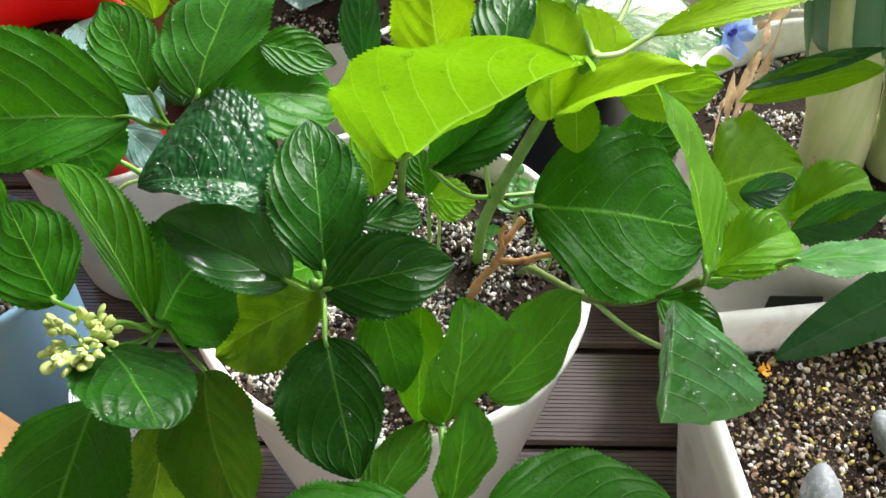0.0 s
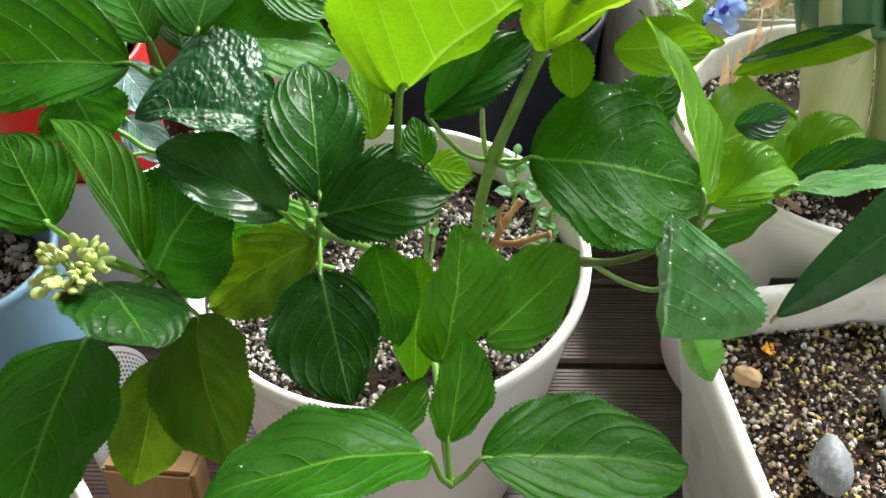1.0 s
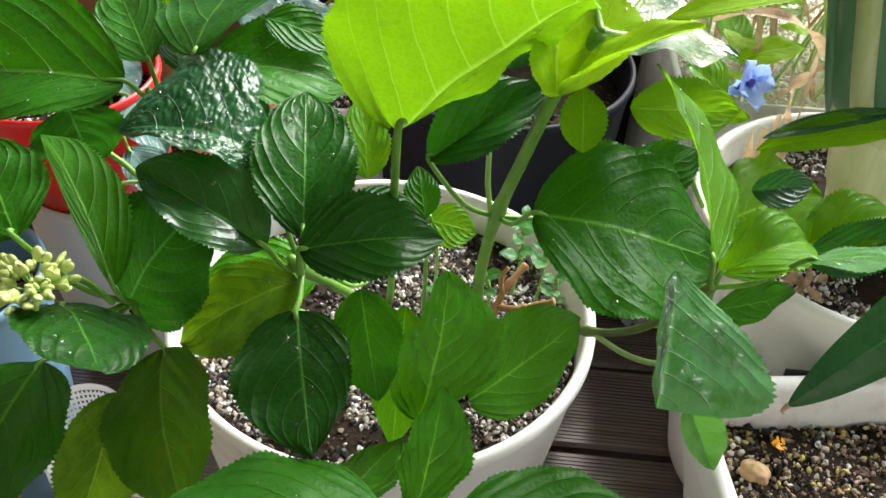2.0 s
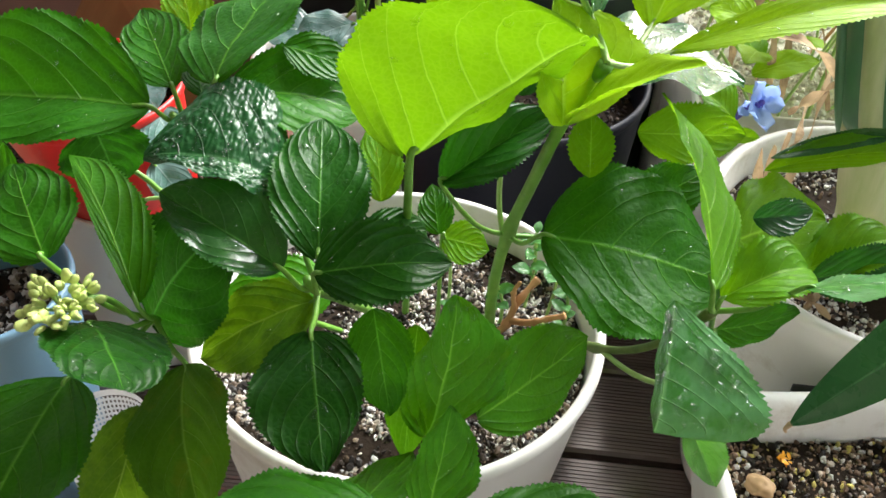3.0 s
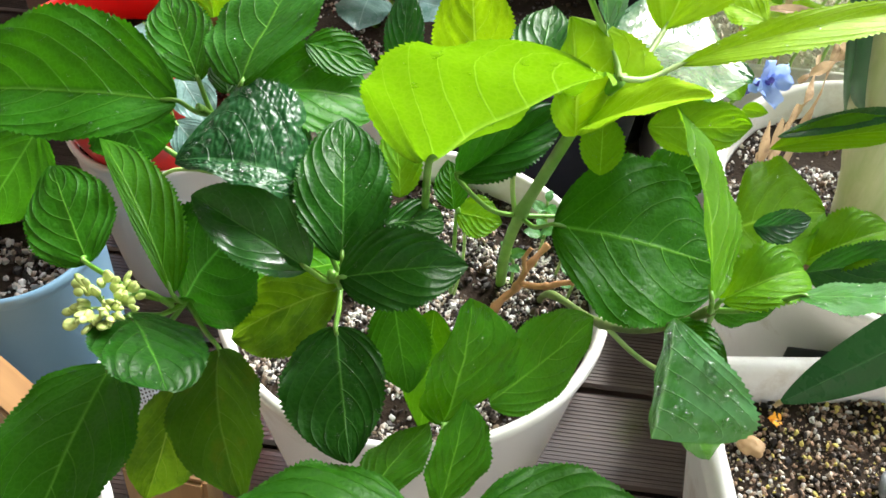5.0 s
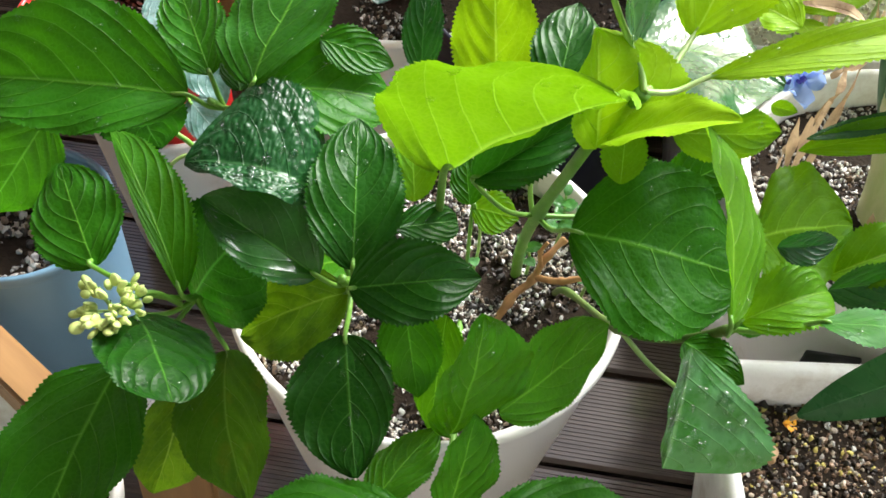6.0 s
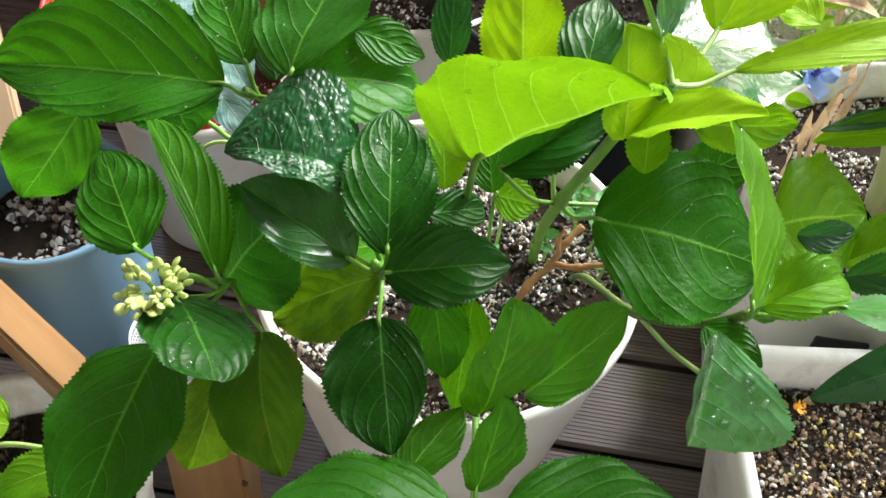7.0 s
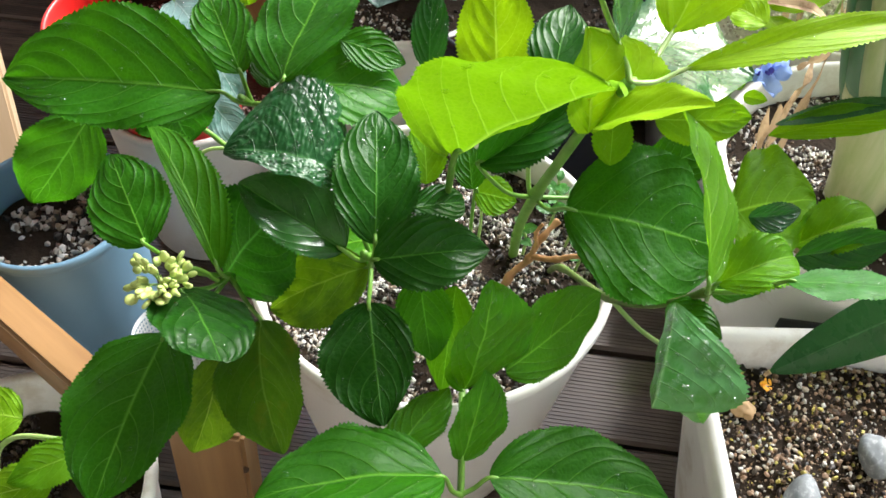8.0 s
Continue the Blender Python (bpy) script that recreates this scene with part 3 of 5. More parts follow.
def square_planter():
    """A tapered rectangular trough with slightly worn, rounded rims, turned a little."""
    turn = pose(0.207, -0.040, 0, 0, 0, 7.5)
    W, D, H, T = 0.42, 0.30, 0.285, 0.011
    planter = empty("planter", turn @ Vector((W / 2, -D / 2, 0)), "white rectangular resin planter with worn rims", "planter")
    bm = bmesh.new()

    def ring(inset, z):
        out = []
        for cx, cy in ((0, 0), (W, 0), (W, -D), (0, -D)):
            sx, sy = (1 if cx == 0 else -1), (-1 if cy == 0 else 1)
            r = 0.012
            c = Vector((cx + sx * (inset + r), cy + sy * (inset + r), 0))
            for k in range(5):
                a0 = {(1, -1): 180, (-1, -1): 90, (-1, 1): 0, (1, 1): 270}[(sx, sy)]
                a = radians(a0 - 90 * k / 4)
                out.append(bm.verts.new(turn @ Vector((c.x + r * math.cos(a), c.y + r * math.sin(a), z + 0.0012 * noise.noise((cx * 9, cy * 9 + k, z * 30))))))
        return out
    rings = [ring(0.045, 0.0), ring(0.030, 0.09), ring(0.014, 0.20), ring(0.004, H - 0.03), ring(0.001, H - 0.006), ring(0.0, H - 0.003), ring(0.002, H - 0.0005), ring(T * 0.5, H), ring(T - 0.002, H - 0.0008), ring(T, H - 0.004), ring(T + 0.006, H - 0.05), ring(T + 0.02, 0.10), ring(T + 0.03, 0.03)]
    for a, b in zip(rings, rings[1:]):
        for i in range(20):
            bm.faces.new((a[i], a[(i + 1) % 20], b[(i + 1) % 20], b[i]))
    bm.faces.new(rings[0][::-1])
    bm.faces.new(rings[-1])
    part("body", bm, PLANTER, planter)
    bm = bmesh.new()
    rings = [ring(-0.0012, H - 0.020), ring(-0.0016, H - 0.004), ring(0.001, H + 0.0008), ring(T * 0.5, H + 0.0014), ring(T - 0.001, H + 0.0006), ring(T + 0.0012, H - 0.006)]
    for a, b in zip(rings, rings[1:]):
        for i in range(20):
            bm.faces.new((a[i], a[(i + 1) % 20], b[(i + 1) % 20], b[i]))
    part("rim", bm, PLANTER, planter, "worn rounded rim")
    zs = 0.250
    bm = bmesh.new()
    nx, ny = 34, 24
    g = [[bm.verts.new(turn @ Vector((0.016 + (W - 0.032) * i / nx, -0.016 - (D - 0.032) * j / ny, zs + 0.010 * noise.noise((i * 0.33, j * 0.33, 3))))) for j in range(ny + 1)] for i in range(nx + 1)]
    for i in range(nx):
        for j in range(ny):
            bm.faces.new((g[i][j], g[i][j + 1], g[i + 1][j + 1], g[i + 1][j]))
    tagged(part("soil", bm, SOIL), "dark damp soil filling the planter", "soil", kind="stuff")

    def place(rng):
        i, j = rng.random() * nx, rng.random() * ny
        return turn @ Vector((0.016 + (W - 0.032) * i / nx, -0.016 - (D - 0.032) * j / ny, zs + 0.010 * noise.noise((i * 0.33, j * 0.33, 3))))
    tagged(part("soil_grains", grains(15000, place, (0.0006, 0.0031), 21), PEBBLES, smooth=False), "tan, white and yellow grit strewn over the soil", "grit", kind="stuff")
    tagged(part("bark_bits", grains(1800, place, (0.0012, 0.0045), 22, 0.5), BARK, smooth=False), "dark bark bits mixed into the soil", "bark", kind="stuff")


square_planter()


def stone(name, centre, size, mat, label, seed, turn=0):
    bm = bmesh.new()
    bmesh.ops.create_icosphere(bm, subdivisions=4, radius=1.0)
    m = Matrix.Rotation(radians(turn), 3, "Z")
    for v in bm.verts:
        d = 1 + (0.34 if mat is TAN else 0.16) * noise.noise(v.co * (1.6 if mat is TAN else 1.1) + Vector((seed, 0, 0))) + 0.03 * noise.noise(v.co * 4 + Vector((seed, 5, 0)))
        v.co = Vector(centre) + m @ Vector((v.co.x * size[0] * d, v.co.y * size[1] * d, v.co.z * size[2] * d))
    return tagged(part(name, bm, mat), label, "stone")


stone("stone", (0.254, -0.091, 0.256), (0.010, 0.007, 0.006), TAN, "tan angular stone lying on the planter soil", 1, -30)
stone("stone", (0.290, -0.165, 0.262), (0.013, 0.020, 0.012), STONE, "smooth grey speckled pebble on the planter soil", 2, -12)
stone("stone", (0.350, -0.120, 0.262), (0.013, 0.018, 0.011), STONE, "smooth dark grey pebble on the planter soil", 3, 5)


def crumpled_flower(centre):
    bm = bmesh.new()
    rng = random.Random(3)
    for k in range(11):
        a = rng.random() * 6.28
        c = Vector(centre) + Vector((rng.gauss(0, 0.0028), rng.gauss(0, 0.002), 0.001 * rng.random()))
        d = Vector((math.cos(a), math.sin(a), 0.2 + 0.7 * rng.random())) * (0.003 + 0.004 * rng.random())
        s = Vector((-math.sin(a), math.cos(a), rng.gauss(0, 0.6))) * (0.0010 + 0.0014 * rng.random())
        vs = [bm.verts.new(p) for p in (c - s * 0.4, c + s * 0.4, c + d * 0.5 + s, c + d + Vector((0, 0, -0.0015)), c + d * 0.6 - s * 0.8)]
        bm.faces.new(vs)
    return tagged(part("fallen_flower", bm, ORANGE), "small withered orange flower lying on the soil", "flower")


crumpled_flower((0.273, -0.069, 0.257))


# ---- wooden stand and other things at the side ----
def beam(parent, a, b, w, h, mat, up=(0, 0, 1), name="beam", label=""):
    a, b = Vector(a), Vector(b)
    x = (b - a).normalized()
    y = Vector(up).cross(x).normalized()
    z = x.cross(y)
    m = Matrix((x, y, z)).transposed().to_4x4()
    m.translation = (a + b) / 2
    L = (b - a).length
    bm = box(bmesh.new(), (-L / 2, -w / 2, -h / 2), (L / 2, w / 2, h / 2), None, 0.003)
    me = bpy.data.meshes.new(name)
    bm.to_mesh(me)
    bm.free()
    me.materials.append(mat)
    ob = new(name, me)
    ob.parent = parent
    ob.matrix_basis = Matrix.Translation(-parent.location) @ m
    if label:
        tagged(ob, label)
    return ob


stand = empty("plant_stand", (-0.3, -0.1, 0.0), "varnished pine plant stand with slanting legs", "plant stand")
beam(stand, (-0.583, 0.062, 0.234), (-0.223, -0.155, 0.234), 0.029, 0.054, PINE, name="rail")
beam(stand, (-0.148, -0.158, 0.250), (-0.140, -0.212, 0.0), 0.064, 0.024, PINE, up=(0.12, 1, 0), name="leg")
beam(stand, (-0.62, 0.44, 0.47), (-0.47, 0.12, 0.05), 0.04, 0.03, PALEPINE, name="leg")

# Raised dark disc; its colour paints the shade inside a screw hole.
screw = lathe([(0.0001, 0.0008), (0.0024, 0.0008), (0.0034, 0.0002), (0.0034, -0.002)], (0, 0, 0), 14)[0]
bmesh.ops.transform(screw, matrix=Matrix.Translation((-0.119, -0.1795, 0.2165)) @ Vector((0.12, -1, 0.215)).to_track_quat("Z", "Y").to_matrix().to_4x4(), verts=screw.verts)
part("screw_hole_shade", screw, plain("screw hole shade", (0.05, 0.025, 0.012), 0.7), stand, "dark disc painting the shade of a countersunk screw hole")


# ---- the hydrangea in the white pot ----
hydrangea = empty("hydrangea", (0.05, 0.0, 0.265), "wet leafy green hydrangea growing in the white pot", "potted plant")
CROSS, MAIN, RIGHT, JOINT = (-0.027, -0.116, 0.418), (0.073, -0.027, 0.396), (0.179, -0.129, 0.443), (0.134, -0.074, 0.352)
LOWNODE, APEX, LEFT, UPLEFT = (0.048, -0.240, 0.360), (0.112, -0.072, 0.545), (-0.120, -0.125, 0.392), (-0.118, -0.040, 0.466)
LIMESTALK = (0.010, -0.040, 0.400)
part("stem", tube([(0.066, 0.030, 0.255), (0.067, 0.010, 0.32), MAIN, (0.084, -0.046, 0.452), (0.097, -0.063, 0.508), APEX], 0.0042, 0.0032, 12, ((0.42, 0.35), (0.98, 0.3)), 0.05), STEM, hydrangea, "stout green main stem")
part("stem", tube([(-0.004, 0.020, 0.255), (-0.012, -0.040, 0.33), CROSS, (-0.029, -0.128, 0.436)], 0.0034, 0.0026, 10, ((0.66, 0.4),)), STEM, hydrangea)
part("stem", tube([(0.098, 0.020, 0.255), (0.104, -0.020, 0.312), JOINT, (0.160, -0.100, 0.385), RIGHT], 0.0026, 0.0023, 10, ((0.25, 0.3), (0.5, 0.5), (0.97, 0.4)), 0.08), STEMOLIVE, hydrangea)
part("stem", tube([(0.028, -0.010, 0.255), (0.040, -0.140, 0.300), (0.046, -0.205, 0.325), LOWNODE], 0.0028, 0.0022, 9), STEM, hydrangea)
part("stem", tube([(-0.040, 0.010, 0.255), (-0.080, -0.050, 0.33), (-0.110, -0.110, 0.372), LEFT], 0.0022, 0.0018, 9), STEM, hydrangea)
part("stem", tube([(-0.030, 0.030, 0.255), (-0.060, 0.010, 0.36), UPLEFT, (-0.122, -0.046, 0.474)], 0.0022, 0.0018, 9), STEM, hydrangea)
part("stem", tube([(0.000, 0.034, 0.255), (0.006, 0.000, 0.33), LIMESTALK], 0.0028, 0.0022, 9), STEM, hydrangea)
part("stem", tube([(-0.100, 0.020, 0.36), (-0.154, 0.006, 0.374), (-0.172, 0.002, 0.392), (-0.188, 0.000, 0.408)], 0.0022, 0.0018, 9), STEM, hydrangea)
part("stalk", tube([(-0.154, 0.006, 0.374), (-0.176, 0.004, 0.372), (-0.188, -0.004, 0.362), (-0.192, -0.012, 0.345)], 0.0016, 0.0013, 8), STEMPALE, hydrangea)
leaf(hydrangea, GREEN, (-0.132, -0.053, 0.485), (-0.273, -0.059, 0.481), 0.082, (0.244, -0.503, 0.829), 0.050, 0.40, "egg", stalk=UPLEFT, drops=90, label="large toothed deep green leaf with water beads", lean=-0.20)
leaf(hydrangea, DARK, (-0.019, -0.141, 0.462), (-0.032, -0.063, 0.494), 0.052, (0.13, -0.36, 0.92), 0.08, 0.20, "egg", stalk=CROSS, drops=45)
leaf(hydrangea, DARK, (-0.018, -0.155, 0.465), (0.047, -0.134, 0.462), 0.045, (0.19, -0.48, 0.86), 0.10, 0.44, stalk=CROSS, drops=14)
leaf(hydrangea, GLOSSY, (-0.037, -0.143, 0.455), (-0.103, -0.122, 0.480), 0.046, (0.134, -0.464, 0.876), 0.033, 0.50, "egg", stalk=CROSS, drops=60, quilt=0.006, label="glossy dark green leaf folded along its midrib", lean=-0.15)
leaf(hydrangea, DARK, (-0.020, -0.161, 0.432), (0.001, -0.233, 0.418), 0.056, (-0.147, -0.127, 0.981), 0.017, 0.08, "egg", stalk=CROSS, drops=50, lean=-0.16)
leaf(hydrangea, MIDGREEN, (0.042, -0.191, 0.398), (0.051, -0.155, 0.461), 0.072, (0.747, -0.556, 0.364), 0.059, -0.02, drops=40, lean=-0.32)
leaf(hydrangea, MIDGREEN, (0.066, -0.167, 0.386), (0.125, -0.090, 0.376), 0.054, (0.418, -0.736, 0.532), 0.020, 0.05, "egg", drops=14, lean=0.07)
leaf(hydrangea, MIDGREEN, (0.046, -0.228, 0.380), (0.054, -0.190, 0.422), 0.045, (0.698, -0.615, 0.367), 0.031, 0.02, stalk=LOWNODE, drops=6, lean=-0.21)
leaf(hydrangea, MIDGREEN, (0.003, -0.212, 0.344), (0.031, -0.153, 0.334), 0.038, (-0.20, 0.25, 0.95), 0.02, 0.01, drops=4)
leaf(hydrangea, GREEN, (0.092, -0.066, 0.431), (0.203, -0.058, 0.399), 0.110, (0.30, -0.40, 0.87), 0.07, 0.13, "egg", stalk=MAIN, drops=110, label="broad green leaf beaded with water")
leaf(hydrangea, FRESH, (0.169, -0.151, 0.476), (0.145, -0.051, 0.520), 0.044, (0.807, -0.154, 0.571), 0.061, 0.26, "long", stalk=RIGHT, drops=14, lean=-0.50)
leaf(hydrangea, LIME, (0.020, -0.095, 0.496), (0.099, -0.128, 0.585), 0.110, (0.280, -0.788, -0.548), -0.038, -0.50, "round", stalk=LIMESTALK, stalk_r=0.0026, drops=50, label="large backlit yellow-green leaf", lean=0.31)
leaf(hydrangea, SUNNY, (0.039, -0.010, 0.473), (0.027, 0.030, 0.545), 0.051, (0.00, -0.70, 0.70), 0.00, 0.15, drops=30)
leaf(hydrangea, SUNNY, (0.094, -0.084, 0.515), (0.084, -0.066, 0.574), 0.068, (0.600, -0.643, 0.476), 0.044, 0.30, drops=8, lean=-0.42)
leaf(hydrangea, GREEN, (0.154, 0.000, 0.405), (0.196, 0.020, 0.426), 0.040, (0.0, -0.5, 0.85), 0.05, 0.15, "egg", stalk=MAIN, drops=4)
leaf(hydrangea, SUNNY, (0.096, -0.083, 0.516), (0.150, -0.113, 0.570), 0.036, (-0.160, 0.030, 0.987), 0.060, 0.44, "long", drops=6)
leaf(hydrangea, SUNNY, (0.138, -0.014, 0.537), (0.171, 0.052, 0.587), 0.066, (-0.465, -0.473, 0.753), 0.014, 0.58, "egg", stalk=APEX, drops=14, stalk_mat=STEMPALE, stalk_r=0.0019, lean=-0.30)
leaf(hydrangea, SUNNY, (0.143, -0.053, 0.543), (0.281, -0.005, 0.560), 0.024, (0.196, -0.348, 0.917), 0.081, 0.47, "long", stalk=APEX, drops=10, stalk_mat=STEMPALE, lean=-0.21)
leaf(hydrangea, WET, (0.104, 0.017, 0.507), (0.200, 0.006, 0.496), 0.122, (0.179, 0.125, 0.976), 0.063, 0.20, "egg", drops=160, quilt=0.004, pucker=0.0003, lean=-0.19, label="broad blistered leaf glaring white with water")
leaf(hydrangea, GREEN, (0.098, -0.040, 0.500), (0.122, -0.006, 0.520), 0.026, (0.30, -0.50, 0.80), 0.06, 0.30, "egg", drops=10)
leaf(hydrangea, DARK, (0.072, -0.030, 0.498), (0.078, 0.035, 0.515), 0.040, (0.00, -0.40, 1.00), 0.08, 0.20, drops=8)
leaf(hydrangea, DARK, (0.033, -0.063, 0.458), (0.094, -0.025, 0.487), 0.047, (0.05, -0.64, 0.77), 0.10, 1.02, stalk=MAIN, drops=14)
leaf(hydrangea, FRESH, (0.141, -0.020, 0.475), (0.208, 0.003, 0.465), 0.036, (-0.065, -0.889, 0.452), 0.039, 0.18, "egg", drops=10, lean=0.06)
leaf(hydrangea, FRESH, (0.114, -0.062, 0.470), (0.112, -0.036, 0.495), 0.026, (-0.03, -0.51, 0.86), 0.07, 0.29, "long", drops=10)
leaf(hydrangea, FRESH, (0.204, -0.037, 0.415), (0.254, -0.040, 0.439), 0.113, (0.060, 0.041, 0.997), 0.042, 0.06, "egg", drops=12, lean=0.05)
leaf(hydrangea, FRESH, (0.180, -0.132, 0.454), (0.226, -0.107, 0.458), 0.039, (0.05, -0.28, 0.96), 0.16, 0.61, "round", stalk=RIGHT, drops=10)
leaf(hydrangea, GREEN, (0.198, -0.081, 0.384), (0.253, -0.053, 0.380), 0.035, (0.259, -0.966, 0.025), 0.032, 0.11, stalk=RIGHT, lean=0.05)
leaf(hydrangea, RUGOSE, (0.191, -0.106, 0.486), (0.222, -0.096, 0.486), 0.020, (0.27, -0.85, 0.46), 0.08, 0.50, drops=16, quilt=0.002)
leaf(hydrangea, FRESH, (0.240, -0.069, 0.425), (0.296, -0.038, 0.430), 0.041, (0.10, -0.31, 0.94), 0.11, 0.75, drops=6)
leaf(hydrangea, DARK, (0.237, -0.084, 0.432), (0.306, -0.061, 0.436), 0.033, (0.27, -0.88, 0.40), 0.01, 0.38, drops=10)
leaf(hydrangea, MILDEW, (0.214, -0.138, 0.472), (0.277, -0.150, 0.493), 0.034, (-0.23, 0.39, 0.89), 0.01, -0.04, stalk=RIGHT, drops=40)
leaf(hydrangea, FRESH, (0.240, 0.051, 0.409), (0.346, 0.080, 0.416), 0.029, (0.04, -0.37, 0.93), 0.07, 0.67, "long", drops=20, teeth=0.0005)
leaf(hydrangea, MILDEW, (0.146, -0.179, 0.493), (0.141, -0.221, 0.455), 0.062, (0.430, -0.685, 0.588), 0.030, 0.10, "egg", drops=170, lean=0.80, wave=0.03, bead=1.2, quilt=0.004, kind_b="flare", label="dusty pale green drooping leaf thick with drops")
leaf(hydrangea, MILDEW, (0.169, -0.172, 0.409), (0.200, -0.156, 0.337), 0.022, (-0.189, -0.642, 0.743), 0.01, 0.42, drops=4, lean=0.20)
leaf(hydrangea, DARK, (-0.126, -0.119, 0.382), (-0.075, -0.099, 0.448), 0.081, (0.188, -0.289, 0.939), 0.121, -0.10, "egg", stalk=LEFT, drops=8)
leaf(hydrangea, MIDGREEN, (-0.030, -0.062, 0.372), (-0.100, -0.088, 0.368), 0.050, (-0.05, -0.35, 0.93), 0.06, 0.10, "egg", stalk=(-0.004, 0.020, 0.300))
leaf(hydrangea, GREEN, (-0.145, -0.167, 0.468), (-0.181, -0.116, 0.484), 0.049, (0.00, -0.50, 0.85), 0.03, 0.01, "egg", stalk=LEFT, drops=4)
leaf(hydrangea, MIDGREEN, (-0.119, -0.141, 0.417), (-0.196, -0.040, 0.437), 0.030, (0.600, -0.786, -0.148), 0.129, 0.21, stalk=LEFT, drops=6, lean=-0.53)
leaf(hydrangea, DARK, (-0.133, -0.165, 0.426), (-0.089, -0.223, 0.446), 0.059, (0.141, 0.463, 0.875), 0.049, 0.08, "round", stalk=LEFT, drops=90, quilt=0.012)
leaf(hydrangea, GREEN, (-0.141, -0.183, 0.404), (-0.153, -0.287, 0.382), 0.077, (-0.14, -0.21, 1.0), 0.05, 0.08, "egg", lean=-0.08, stalk=LEFT, drops=30, label="large dark green drooping leaf")
leaf(hydrangea, OLIVE, (-0.090, -0.159, 0.395), (-0.063, -0.228, 0.355), 0.067, (-0.38, -0.57, 0.73), 0.10, 0.25, "egg", stalk=LEFT, drops=10, label="olive-green ageing leaf")
leaf(hydrangea, YELLOW, (-0.115, -0.170, 0.371), (-0.131, -0.215, 0.312), 0.050, (0.44, -0.76, 0.47), 0.08, 0.69, drops=4, label="olive-green ageing leaf")
leaf(hydrangea, GREEN, (0.038, -0.253, 0.408), (-0.057, -0.288, 0.423), 0.068, (0.02, 0.34, 0.94), 0.08, 0.31, "egg", stalk=LOWNODE, drops=40)
leaf(hydrangea, GREEN, (0.063, -0.233, 0.373), (0.177, -0.214, 0.337), 0.070, (0.30, -0.02, 0.95), 0.05, 0.31, "egg", stalk=LOWNODE, drops=40)
leaf(hydrangea, RUGOSE, (-0.042, -0.104, 0.472), (-0.114, -0.110, 0.491), 0.070, (0.120, -0.140, 0.983), 0.180, 0.35, "egg", stalk=CROSS, drops=190, quilt=0.022, pucker=0.0007, lean=-0.50, label="blistered blue-green wet glossy leaf")
leaf(hydrangea, YELLOW, (-0.028, -0.121, 0.414), (-0.092, -0.136, 0.375), 0.055, (-0.149, -0.331, 0.932), 0.091, 0.23, stalk=CROSS, drops=10, label="yellowing blotched leaf", lean=0.15)
leaf(hydrangea, GREEN, (0.005, -0.125, 0.417), (0.018, -0.150, 0.359), 0.037, (0.00, -0.50, 0.85), 0.05, 0.15, drops=6)
leaf(hydrangea, MIDGREEN, (0.028, -0.115, 0.398), (0.026, -0.150, 0.321), 0.032, (0.00, -0.50, 0.85), 0.05, 0.15)
leaf(hydrangea, DARK, (-0.005, -0.093, 0.443), (0.026, -0.066, 0.425), 0.026, (0.64, -0.23, 0.73), 0.05, 0.28, "round", drops=8)
leaf(hydrangea, FRESH, (0.003, -0.085, 0.458), (-0.006, -0.054, 0.488), 0.027, (0.39, -0.58, 0.71), 0.06, 0.31)
leaf(hydrangea, GREEN, (-0.122, -0.041, 0.491), (-0.163, 0.026, 0.503), 0.042, (0.00, -0.50, 0.85), 0.03, 0.23, "egg", stalk=UPLEFT, drops=10)
leaf(hydrangea, GREEN, (-0.087, -0.069, 0.513), (-0.070, 0.034, 0.525), 0.073, (-0.32, -0.05, 0.94), 0.06, 0.17, "egg", stalk=UPLEFT, drops=14)
leaf(hydrangea, FRESH, (-0.158, 0.087, 0.447), (-0.173, 0.111, 0.498), 0.038, (0.58, -0.65, 0.48), 0.07, 0.25, "egg")
leaf(hydrangea, GREEN, (-0.086, -0.055, 0.498), (-0.017, -0.030, 0.477), 0.061, (0.090, -0.330, 0.940), 0.122, 0.41, "egg", stalk=UPLEFT, drops=30, lean=-0.07)
leaf(hydrangea, GREEN, (-0.060, -0.028, 0.516), (-0.020, -0.023, 0.499), 0.027, (0.00, -0.50, 0.85), 0.05, 0.22, drops=4)
leaf(hydrangea, RUGOSE, (-0.008, 0.000, 0.477), (-0.011, 0.040, 0.517), 0.026, (-0.20, -0.60, 0.80), 0.05, 0.15, "egg", drops=30, quilt=0.002)
leaf(hydrangea, GREEN, (-0.225, -0.055, 0.453), (-0.271, -0.086, 0.392), 0.055, (0.518, -0.657, 0.547), 0.060, 0.16, "egg", drops=6, lean=-0.08)
leaf(hydrangea, DARK, (-0.099, -0.058, 0.498), (-0.112, -0.029, 0.498), 0.019, (0.20, 0.08, 0.98), 0.04, 0.09, drops=4)
leaf(hydrangea, WET, (0.103, -0.062, 0.562), (0.078, -0.056, 0.632), 0.040, (0.450, -0.250, 0.860), 0.06, 0.25, "egg", drops=16, quilt=0.0015, lean=-0.55)
leaf(hydrangea, SUNNY, (0.199, 0.015, 0.531), (0.175, 0.030, 0.532), 0.026, (0.0, -0.406, 0.914), 0.05, 0.20, "egg", drops=4)
leaf(hydrangea, DARK, (-0.192, -0.010, 0.438), (-0.178, -0.020, 0.402), 0.059, (0.00, -0.70, 0.70), 0.05, 0.15)


